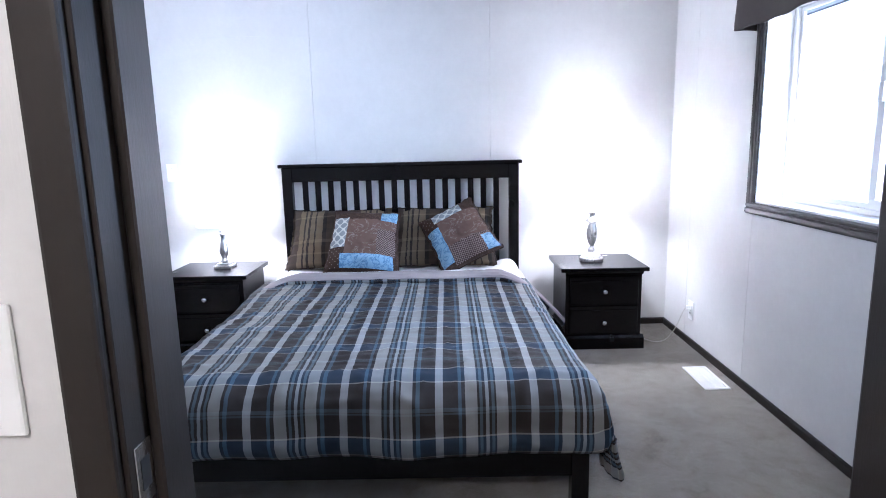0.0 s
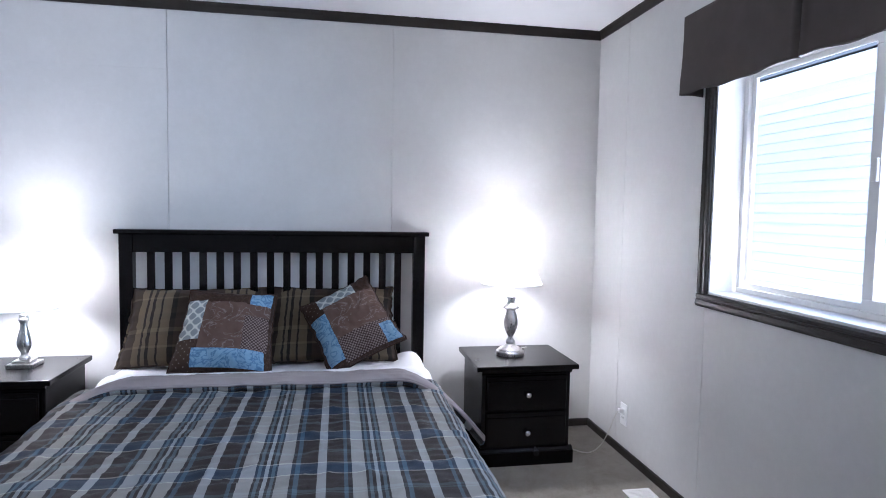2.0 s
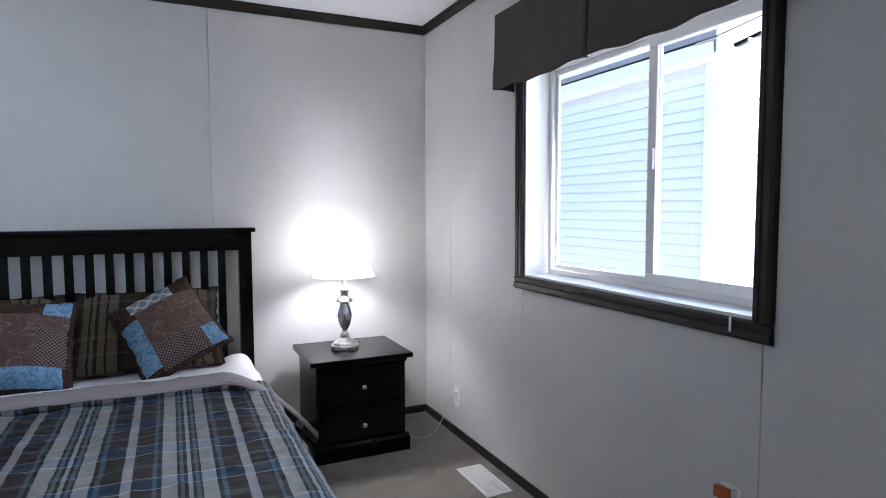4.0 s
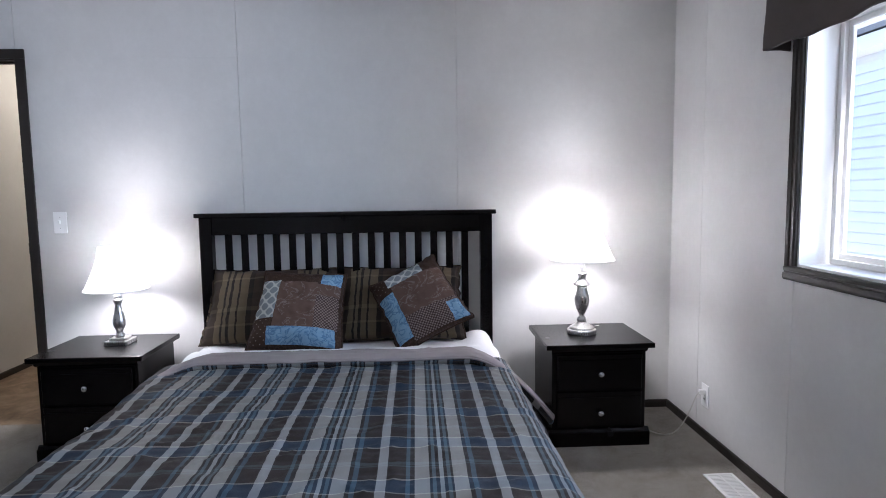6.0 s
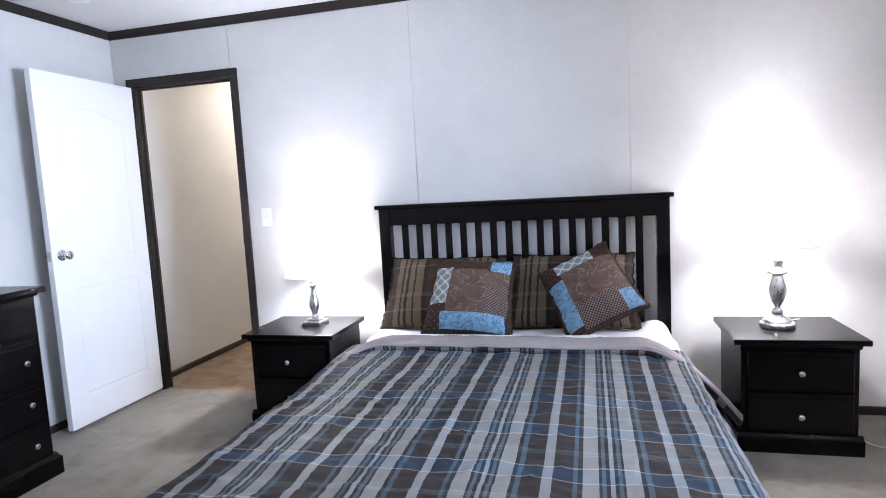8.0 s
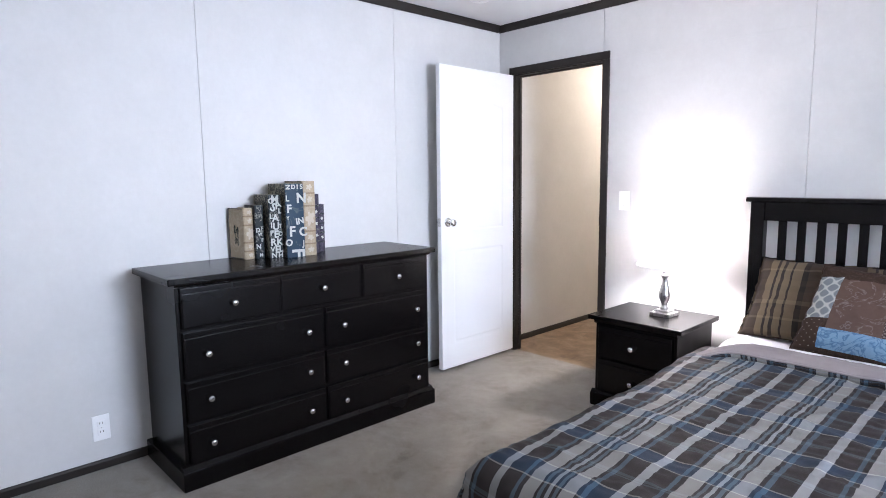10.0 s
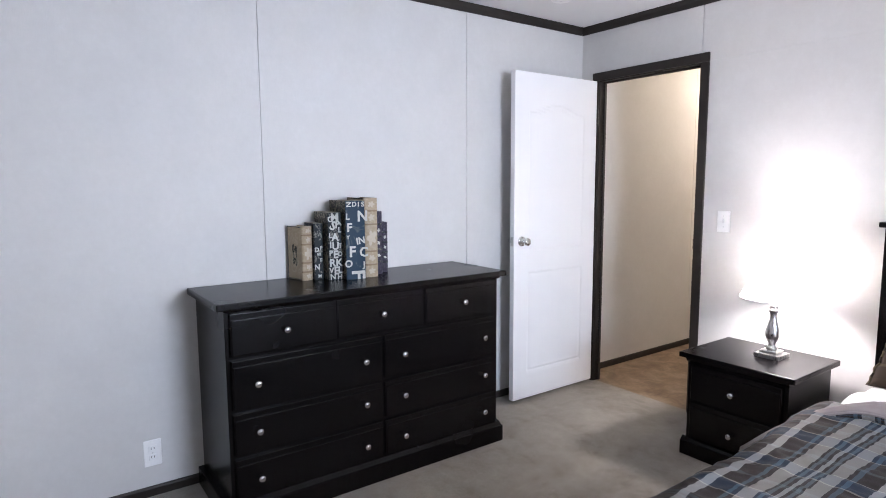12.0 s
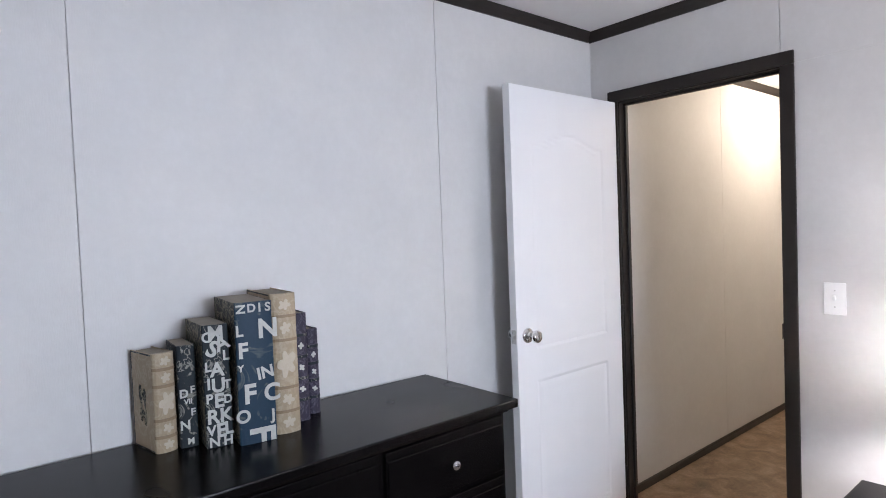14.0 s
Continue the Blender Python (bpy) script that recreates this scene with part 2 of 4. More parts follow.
def lattice(name, base, spot, pitch, lo, hi, rough=0.85):
    """Cloth with small light diamonds set in a lattice."""
    m = Mat(name, base, rough, 0, 0.25)
    v = m.coords("UV")
    s = m.t.nodes.new("ShaderNodeSeparateXYZ")
    m.link(v, s.inputs[0])
    k = math.pi / pitch
    a = m.math("SINE", m.math("MULTIPLY", m.math("ADD", s.outputs[0], s.outputs[1]), k))
    b = m.math("SINE", m.math("MULTIPLY", m.math("SUBTRACT", s.outputs[0], s.outputs[1]), k))
    d = m.math("ABSOLUTE", m.math("MULTIPLY", a, b))
    c = m.ramp(d, [(lo, base), (hi, spot)])
    g = m.noise(v, 300, 3, 0.6)
    c = m.mix(m.math("MULTIPLY", g, 0.35), c, tuple(0.4 * x for x in base))
    return m.color(c).bump(m.math("ADD", d, g), 0.3, 0.002).m


BROWN_ROSE = lattice("mauve_lattice_cloth", (0.045, 0.026, 0.022), (0.22, 0.165, 0.145), 0.016, 0.25, 0.6)
CREAM_CLOTH = lattice("silver_lattice_brocade", (0.48, 0.50, 0.48), (0.17, 0.20, 0.22), 0.060, 0.10, 0.40)
BROWN_DOTS = lattice("dotted_brown_cloth", (0.045, 0.024, 0.016), (0.30, 0.25, 0.19), 0.034, 0.93, 0.985)


# ---- mesh helpers ----
def link_mesh(name, bm, mats, smooth=False):
    me = bpy.data.meshes.new(name)
    bmesh.ops.recalc_face_normals(bm, faces=bm.faces)
    bm.to_mesh(me)
    bm.free()
    for mt in mats if isinstance(mats, (list, tuple)) else [mats]:
        me.materials.append(mt)
    if smooth:
        me.polygons.foreach_set("use_smooth", [True] * len(me.polygons))
    return new(name, me)


def part(name, bm, mat, parent, label="", smooth=False, at=None):
    ob = link_mesh(name, bm, mat, smooth)
    ob.parent = parent
    if at is not None:
        ob.matrix_basis = at
    return tagged(ob, label)


def thing(name, m, label, category, group="", kind=""):
    ob = new(name)
    ob.empty_display_size = 0.05
    ob.matrix_basis = m
    return tagged(ob, label, category, group, kind)


def box(x0, x1, y0, y1, z0, z1, bevel=0.0, seg=2, bm=None):
    own = bmesh.new()
    bmesh.ops.create_cube(own, size=1)
    for v in own.verts:
        v.co = Vector(((x0 + x1) / 2 + v.co.x * (x1 - x0), (y0 + y1) / 2 + v.co.y * (y1 - y0), (z0 + z1) / 2 + v.co.z * (z1 - z0)))
    if bevel > 0:
        bmesh.ops.bevel(own, geom=own.edges[:], offset=bevel, segments=seg, affect="EDGES", profile=0.6)
    if bm is None:
        return own
    add(bm, own)
    return bm


def add(bm, other, m=None):
    """Joins another bmesh into bm."""
    if m is not None:
        other.transform(m)
    me = bpy.data.meshes.new("join")
    other.to_mesh(me)
    other.free()
    bm.from_mesh(me)
    bpy.data.meshes.remove(me)
    return bm


def lathe(profile, n=40, caps=True, bm=None):
    """Turns a profile of (radius, height) about z."""
    bm = bm or bmesh.new()
    rings = []
    for r, z in profile:
        rings.append([bm.verts.new((r * math.cos(2 * math.pi * i / n), r * math.sin(2 * math.pi * i / n), z)) for i in range(n)])
    for a, b in zip(rings, rings[1:]):
        for i in range(n):
            bm.faces.new((a[i], a[(i + 1) % n], b[(i + 1) % n], b[i]))
    if caps:
        bm.faces.new(rings[0])
        bm.faces.new(rings[-1])
    return bm


def smooth_profile(points, steps=5):
    """Rounds a profile through its points."""
    out = []
    n = len(points)
    for i in range(n - 1):
        p0, p1, p2, p3 = (points[max(i - 1, 0)], points[i], points[i + 1], points[min(i + 2, n - 1)])
        for k in range(steps):
            t = k / steps
            out.append(tuple(0.5 * (2 * b + (c - a) * t + (2 * a - 5 * b + 4 * c - d) * t * t + (3 * b - a - 3 * c + d) * t ** 3)
                             for a, b, c, d in zip(p0, p1, p2, p3)))
    out.append(points[-1])
    return out


def extrude(profile, axis, a, b, bevel=0.0):
    """A solid of a closed profile drawn along one axis: 'x' takes (y, z), 'y' takes (x, z), 'z' takes (x, y)."""
    bm = bmesh.new()
    ends = []
    for s in (a, b):
        ends.append([bm.verts.new({"x": (s, p, q), "y": (p, s, q), "z": (p, q, s)}[axis]) for p, q in profile])
    n = len(profile)
    for i in range(n):
        bm.faces.new((ends[0][i], ends[0][(i + 1) % n], ends[1][(i + 1) % n], ends[1][i]))
    bm.faces.new(ends[0])
    bm.faces.new(ends[1][::-1])
    return bm


def tube(points, radius, name, mat, parent=None, label=""):
    """A round cord through points."""
    cu = bpy.data.curves.new(name, "CURVE")
    cu.dimensions, cu.bevel_depth, cu.bevel_resolution = "3D", radius, 3
    sp = cu.splines.new("NURBS")
    sp.points.add(len(points) - 1)
    for p, co in zip(sp.points, points):
        p.co = (*co, 1)
    sp.use_endpoint_u, sp.order_u = True, 4
    cu.materials.append(mat)
    ob = new(name, cu)
    ob.parent = parent
    return tagged(ob, label)


def lettering(text, size, m, mat, parent, depth=0.0006):
    cu = bpy.data.curves.new("lettering", "FONT")
    cu.body, cu.size, cu.extrude, cu.offset = text, size, depth, 0.03 * size
    cu.align_x, cu.align_y = "CENTER", "CENTER"
    cu.materials.append(mat)
    ob = new("lettering", cu)
    ob.parent = parent
    ob.matrix_basis = m
    return ob


# ---- the large structure ----
XW, XE, YS, YN, H = -2.57, 1.90, 0.69, 4.20, 2.392
T = 0.008       # thickness of a wall panel
GAP = 0.0030    # joint between wall panels


def setting(name, bm, mat, label, category):
    return tagged(link_mesh(name, bm, mat), label, category, "", "structure")


def panels(wall, axis, face, out, cuts, z0, z1, holes=(), gap=GAP):
    """Panels on one face of a wall, along x or y. cuts: where the joints stand; holes: (a, b, low, high) left open."""
    for a, b in zip(cuts, cuts[1:]):
        a, b = a + gap / 2, b - gap / 2
        pieces = [(a, b, z0, z1)]
        for ha, hb, hl, hh in holes:
            rest = []
            for pa, pb, pl, ph in pieces:
                if hb <= pa or ha >= pb or hh <= pl or hl >= ph:
                    rest.append((pa, pb, pl, ph))
                    continue
                if hl > pl:
                    rest.append((pa, pb, pl, hl))
                if hh < ph:
                    rest.append((pa, pb, hh, ph))
                if ha > pa:
                    rest.append((pa, ha, max(pl, hl), min(ph, hh)))
                if hb < pb:
                    rest.append((hb, pb, max(pl, hl), min(ph, hh)))
            pieces = rest
        for pa, pb, pl, ph in pieces:
            if pb - pa < 0.004 or ph - pl < 0.004:
                continue
            lo, hi = sorted((face, face + out * T))
            bm = box(pa, pb, lo, hi, pl, ph, 0.0012, 1) if axis == "x" else box(lo, hi, pa, pb, pl, ph, 0.0012, 1)
            part("wall_panel", bm, WALL, wall)


def holed_wall(axis, a, b, lo, hi, z0, z1, holes):
    """A solid wall along x or y between lo and hi, open at the holes."""
    bm = bmesh.new()
    at = a
    for ha, hb, hl, hh in sorted(holes):
        spans = [(at, ha, z0, z1), (ha, hb, hh, z1)] + ([(ha, hb, z0, hl)] if hl > z0 else [])
        for pa, pb, pl, ph in spans:
            box(pa, pb, lo, hi, pl, ph, bm=bm) if axis == "x" else box(lo, hi, pa, pb, pl, ph, bm=bm)
        at = hb
    box(at, b, lo, hi, z0, z1, bm=bm) if axis == "x" else box(lo, hi, at, b, z0, z1, bm=bm)
    return bm


DOOR = (-2.426, -1.70, 0.0, 2.035)     # opening to the bath
ENTRY = (0.062, 0.808, 0.0, 2.035)     # opening to the hall
WIN = (1.895, 3.06, 0.98, 1.93)        # window opening
BY, HY = 7.2, -1.6                     # far ends of bath and hall

wall_north = setting("wall_north", holed_wall("x", XW, XE, YN + T, YN + 0.064, 0, H, [DOOR]), WALL, "off-white panelled bedroom wall behind the bed", "wall")
wall_east = setting("wall_east", holed_wall("y", YS - 0.1, YN + 0.1, XE + T, XE + 0.16, 0, H, [WIN]), WALL, "off-white panelled outer wall with the window", "wall")
wall_west = setting("wall_west", box(XW - 0.10, XW - T, YS - 0.1, BY, 0, H), WALL, "off-white panelled wall behind the dresser", "wall")
wall_south = setting("wall_south", holed_wall("x", XW, XE, 0.575 + T, YS - T, 0, H, [ENTRY]), WALL, "off-white panelled wall with the entry doorway", "wall")
floor = setting("floor", box(XW - 0.1, XE + 0.16, HY - 0.1, YN + 0.02, -0.06, 0), CARPET, "worn taupe wall-to-wall carpet", "carpet")
setting("floor_bath", box(XW - 0.1, -0.2, YN + 0.0205, BY + 0.1, -0.06, -0.003), VINYL, "mottled brown vinyl floor beyond the open door", "floor")
ceiling = setting("ceiling", box(XW - 0.1, XE + 0.16, HY - 0.1, BY + 0.1, H, H + 0.08), CEIL, "plain white textured ceiling", "ceiling")
setting("wall_bath_east", box(-1.0, -0.9, YN + 0.064, BY, 0, H), WALL, "plain off-white wall of the passage", "wall")
setting("wall_bath_north", box(XW, -0.9, BY, BY + 0.1, 0, H), WALL, "plain off-white end wall of the passage", "wall")
setting("wall_hall_west", box(-1.3, -1.2, HY, 0.575, 0, H), WALL, "plain off-white hall wall", "wall")
setting("wall_hall_east", box(1.5, 1.6, HY, 0.575, 0, H), WALL, "plain off-white hall wall", "wall")
setting("wall_hall_south", box(-1.3, 1.6, HY - 0.1, HY, 0, H), WALL, "plain off-white hall end wall", "wall")

# trims
CROWN = [(0, 0), (0.008, 0), (0.010, 0.010), (0.013, 0.026), (0.019, 0.040), (0.021, 0.050), (0, 0.050)]
BASE = [(0, 0), (0.012, 0), (0.012, 0.034), (0.008, 0.041), (0, 0.043)]


def strip(name, profile, axis, a, b, face, out, z, label, category):
    prof = [(face + out * d, z + h) for d, h in profile]
    return setting(name, extrude(prof, axis, a, b), TRIM, label, category)


CZ = H - 0.0505
for nm, ax, a, b, f, o in (("trim_crown_north", "x", XW, XE, YN, -1), ("trim_crown_south", "x", XW, XE, YS, 1),
                           ("trim_crown_east", "y", YS, YN - 0.0212, XE, -1), ("trim_crown_west", "y", YS, YN - 0.0212, XW, 1),
                           ("trim_crown_bath", "y", YN + 0.064, BY, XW, 1), ("trim_crown_bath_end", "x", XW + 0.0212, -1.0, BY, -1)):
    strip(nm, CROWN, ax, a, b, f, o, CZ, "dark brown crown moulding along the ceiling", "crown moulding")
for nm, ax, a, b, f, o in (("baseboard_north", "x", -1.65, XE, YN, -1), ("baseboard_north_corner", "x", XW, -2.455, YN, -1),
                           ("baseboard_east", "y", YS, YN - 0.0122, XE, -1), ("baseboard_west", "y", YS, YN - 0.0122, XW, 1),
                           ("baseboard_south", "x", XW, ENTRY[0] - 0.055, YS, 1), ("baseboard_south_end", "x", ENTRY[1] + 0.055, XE, YS, 1),
                           ("baseboard_bath", "y", YN + 0.064, BY, XW, 1)):
    strip(nm, BASE, ax, a, b, f, o, 0.0005 if "bath" not in nm else -0.002, "dark brown baseboard along the wall", "baseboard")


def doorway(name, a, b, top, lo, hi, rabbet_side, label):
    """Jamb lining, stop and casings on both faces of a doorway in a wall along x."""
    dw = thing(name, pose((a + b) / 2, (lo + hi) / 2, 0), label, "door frame", "", "structure")
    cx, cy = (a + b) / 2, (lo + hi) / 2
    A, B, L, U = a - cx, b - cx, lo - cy, hi - cy
    j = 0.011
    for x0, x1 in ((A - 0.004, A + j), (B - j, B + 0.004)):
        part("jamb", box(x0, x1, L - 0.002, U + 0.002, 0, top, 0.001, 1), TRIM, dw)
    part("head_jamb", box(A + j, B - j, L - 0.002, U + 0.002, top - j, top + 0.004, 0.001, 1), TRIM, dw)
    s0, s1 = (L + 0.036, L + 0.056) if rabbet_side < 0 else (U - 0.072, U - 0.040)
    for x0, x1 in ((A + j, A + j + 0.011), (B - j - 0.011, B - j)):
        part("stop", box(x0, x1, s0, s1, 0, top - j, 0.002, 1), TRIM, dw)
    part("head_stop", box(A + j, B - j, s0, s1, top - j - 0.011, top - j, 0.002, 1), TRIM, dw)
    for f, o in ((L, -1), (U, 1)) if a > 0 else ((L, -1),):
        w = 0.038 if o < 0 and a > 0 else 0.050
        y0, y1 = sorted((f, f + o * 0.014))
        for x0, x1 in ((A - w + 0.006, A + 0.006), (B - 0.006, B + w - 0.006)):
            part("casing", box(x0, x1, y0, y1, 0, top - 0.006, 0.004, 2), TRIM, dw)
        part("head_casing", box(A - w + 0.006, B + w - 0.006, y0, y1, top - 0.006, top + w - 0.004, 0.004, 2), TRIM, dw)
    return dw


door_1 = doorway("door_frame_1", DOOR[0], DOOR[1], DOOR[3], YN, YN + 0.064, -1, "dark brown door casing round the open bath door")
door_2 = doorway("door_frame_2", ENTRY[0], ENTRY[1], ENTRY[3], 0.575, YS, -1, "dark brown casing of the bedroom entry")
_st = bmesh.new()
box(0.0105, 0.0125, -0.052, -0.022, 0.985, 1.045, 0.0008, 1, _st)
part("strike_plate", _st, CHROME, door_2, "chrome strike plate", at=pose(ENTRY[0] - (ENTRY[0] + ENTRY[1]) / 2, 0.002, 0))
part("strike_hole", box(0.0110, 0.0130, -0.045, -0.030, 1.000, 1.030), DARK, door_2, at=pose(ENTRY[0] - (ENTRY[0] + ENTRY[1]) / 2, 0.002, 0))
_st2 = bmesh.new()
box(-0.0005, 0.003, -0.032, -0.006, 0.98, 1.04, 0.0008, 1, _st2)
part("strike_plate", _st2, CHROME, door_1, "chrome strike plate", at=pose(DOOR[1] - (DOOR[0] + DOOR[1]) / 2 - 0.0165, 0, 0))


# ---- the window ----
def window():
    w = thing("window_1", pose(XE, (WIN[0] + WIN[1]) / 2, WIN[2]), "white vinyl sliding window in dark brown trim", "window", "", "structure")
    hw, ht = (WIN[1] - WIN[0]) / 2, WIN[3] - WIN[2]
    # white reveal
    part("window_sill", box(0.0, 0.155, -hw, hw, -0.002, 0.010, 0.002, 1), VINYL_W, w, "white window sill")
    part("head_reveal", box(0.0, 0.155, -hw, hw, ht - 0.010, ht + 0.002), VINYL_W, w)
    for s in (-1, 1):
        y0, y1 = sorted((s * (hw + 0.002), s * (hw - 0.010)))
        part("side_reveal", box(0.0, 0.155, y0, y1, 0.010, ht - 0.010), VINYL_W, w)
    # dark casing with grooved face
    prof = [(0, 0), (0, -0.012), (0.006, -0.018), (0.018, -0.018), (0.021, -0.014), (0.026, -0.014), (0.029, -0.020), (0.046, -0.022), (0.056, -0.016), (0.060, 0)]
    for z, d in ((0, -1), (ht, 1)):
        pr = [(q, z + d * p) for p, q in prof]
        part("casing", extrude(pr, "y", -hw - 0.058, hw + 0.058), TRIM, w)
    for s in (-1, 1):
        pr = [(q, s * (hw + p)) for p, q in prof]
        part("casing", extrude(pr, "z", 0.0005, ht - 0.0005), TRIM, w)
    # outer vinyl frame
    x0, x1 = 0.122, 0.158
    f = 0.022
    for nm, b in (("window_frame", (x0, x1, -hw + 0.010, hw - 0.010, 0.0105, 0.010 + f)), ("window_frame", (x0, x1, -hw + 0.010, hw - 0.010, ht - 0.010 - f, ht - 0.0105)),
                  ("window_frame", (x0, x1, -hw + 0.0105, -hw + 0.010 + f, 0.010 + f, ht - 0.010 - f)), ("window_frame", (x0, x1, hw - 0.010 - f, hw - 0.0105, 0.010 + f, ht - 0.010 - f))):
        part(nm, box(*b, 0.003, 2), VINYL_W, w)
    lo, hi = 0.010 + f, ht - 0.010 - f
    # sashes: the sliding one nearer the room at the low-y side
    for nm, ya, yb, xa, xb, st in (("sliding_sash", -hw + 0.032, -0.035, 0.124, 0.138, 0.040), ("fixed_sash", -0.075, hw - 0.032, 0.140, 0.154, 0.022)):
        bm = bmesh.new()
        box(xa, xb, ya, yb, lo, lo + st, 0.003, 2, bm)
        box(xa, xb, ya, yb, hi - st, hi, 0.003, 2, bm)
        box(xa, xb, ya, ya + st, lo + st, hi - st, 0.003, 2, bm)
        box(xa, xb, yb - st, yb, lo + st, hi - st, 0.003, 2, bm)
        sash = part(nm, bm, VINYL_W, w)
        gm = box((xa + xb) / 2 - 0.002, (xa + xb) / 2 + 0.002, ya + st - 0.004, yb - st + 0.004, lo + st - 0.004, hi - st + 0.004)
        pane = part("pane", gm, GLASS, sash)
        pane.visible_shadow = False
    part("latch", box(0.112, 0.124, -0.072, -0.048, ht * 0.47, ht * 0.47 + 0.075, 0.003, 2), VINYL_W, w, "white plastic sash latch")
    part("cord_clip", box(-0.027, -0.021, -hw + 0.056, -hw + 0.063, -0.040, 0.004, 0.002, 1), PLASTIC, w, "clear plastic clip")
    return w


window_1 = window()

# ---- panels on the walls ----
_fe = (ENTRY[0] - 0.0001, ENTRY[1] + 0.0001, -1, ENTRY[3])
panels(wall_north, "x", YN + T, -1, [XW, -1.706, -0.533, 0.661, XE + T - 0.0002], 0, H, [(DOOR[0], DOOR[1], -1, DOOR[3])])
panels(wall_east, "y", XE + T, -1, [YS, 0.66 + 0.03, 1.868, 3.077, 3.837, YN], 0, H, [WIN])
panels(wall_west, "y", XW - T, 1, [YS, 0.78, 1.985, 3.205, YN, 4.40, 5.58, 6.79, BY], 0, H, (), 0.0017)
panels(wall_south, "x", YS - T, 1, [XW, -1.35, -0.15, 1.05, XE], 0, H, [_fe])
panels(wall_south, "x", 0.575 + T, -1, [-1.2, -0.30, 0.90, 1.5], 0, H, [_fe])


# ---- open door leaf ----
def door_leaf():
    W_, TH, HT = 0.725, 0.035, 2.005
    d = thing("door", pose(-2.4195, 4.174, 0.018), "white moulded panel door standing open against the wall", "door", "", "structure")
    # leaf hangs towards -y; its visible face looks to +x at x = 0
    n_y, n_z = 58, 160
    bm = bmesh.new()

    def depth(y, z):
        """Moulded groove round two panels, the upper one with an arched top."""
        out = 0.0
        u = (y - W_ / 2)
        half = W_ / 2 - 0.115
        arch = 0.055 * math.cos(min(abs(u) / half, 1.0) * math.pi / 2 * 1.0) ** 2
        for lo, hi, bow in ((0.16, 0.80, 0.0), (0.93, 1.83, arch)):
            top = hi + bow - (0.055 if bow or lo > 0.9 else 0.0)
            d_in = min(half - abs(u), z - lo, top - z)
            if -0.001 < d_in < 0.034:
                k = d_in / 0.034
                out = max(out, 0.0030 * math.sin(math.pi * min(k * 1.25, 1.0)))
            if d_in >= 0.034:
                out = max(out, 0.0008)
        return out

    for side in (0, 1):
        vs = {}
        for i in range(n_y + 1):
            for k in range(n_z + 1):
                y, z = W_ * i / n_y, HT * k / n_z
                dp = depth(y, z)
                vs[i, k] = bm.verts.new(((-dp if side == 0 else -TH + dp), -y, z))
        for i in range(n_y):
            for k in range(n_z):
                q = (vs[i, k], vs[i + 1, k], vs[i + 1, k + 1], vs[i, k + 1])
                bm.faces.new(q if side == 0 else q[::-1])
        if side == 0:
            first = vs
    for i in range(n_y):
        for k in (0, n_z):
            bm.faces.new((first[i, k], first[i + 1, k], vs[i + 1, k], vs[i, k]))
    for k in range(n_z):
        for i in (0, n_y):
            bm.faces.new((first[i, k], first[i, k + 1], vs[i, k + 1], vs[i, k]))
    part("leaf", bm, WHITE, d, smooth=False)
    for s, nm in ((1, "knob"), (-1, "knob")):
        prof = [(0.031, 0.0), (0.031, 0.004), (0.026, 0.009), (0.012, 0.012), (0.011, 0.026), (0.019, 0.034), (0.025, 0.044), (0.0255, 0.052), (0.021, 0.060), (0.008, 0.063)]
        kb = lathe(smooth_profile(prof, 3), 32)
        x = 0.0 if s > 0 else -TH
        part(nm, kb, CHROME, d, "polished nickel door knob", True, at=pose(x, -W_ + 0.062, 0.995, 0, 90 * s, 0))
    part("latch_plate", box(-TH / 2 - 0.012, -TH / 2 + 0.012, -W_ - 0.0012, -W_ + 0.001, 0.967, 1.023, 0.0006, 1), NICKEL, d)
    part("latch_bolt", box(-TH / 2 - 0.006, -TH / 2 + 0.006, -W_ - 0.011, -W_, 0.987, 1.003, 0.002, 1), NICKEL, d)
    for z in (0.22, 1.0, 1.78):
        part("hinge", lathe([(0.006, z - 0.045), (0.006, z + 0.045)], 14), TRIM, d, at=pose(0.004, 0.006, 0))
    return d


door_leaf()


# ---- small fittings on walls, floor and ceiling ----
def cover_plate(name, m, kind, label, group):
    """A wall plate; local x along the wall, z up, y out of the wall (towards -y)."""
    t = thing(name, m, label, "switch" if kind == "switch" else "outlet", group)
    part("plate", box(-0.036, 0.036, -0.006, 0, -0.059, 0.059, 0.003, 2), PLASTIC, t)
    if kind == "switch":
        part("toggle", box(-0.005, 0.005, -0.017, -0.005, -0.004, 0.016, 0.002, 1), PLASTIC, t, at=pose(0, 0, 0, 12, 0, 0))
        zs = (-0.03, 0.03)
    else:
        for z in (-0.02, 0.02):
            rec = part("receptacle", box(-0.017, 0.017, -0.0085, -0.005, z - 0.0145, z + 0.0145, 0.003, 2), PLASTIC, t)
            for x in (-0.006, 0.006):
                part("slot", box(x - 0.0012, x + 0.0012, -0.0091, -0.008, z - 0.002, z + 0.007), DARK, rec)
        zs = (0.0,)
    for z in zs:
        part("screw", lathe([(0.003, 0), (0.0022, 0.0012)], 10), NICKEL, t, at=pose(0, -0.0058, z, 90, 0, 0))
    return t


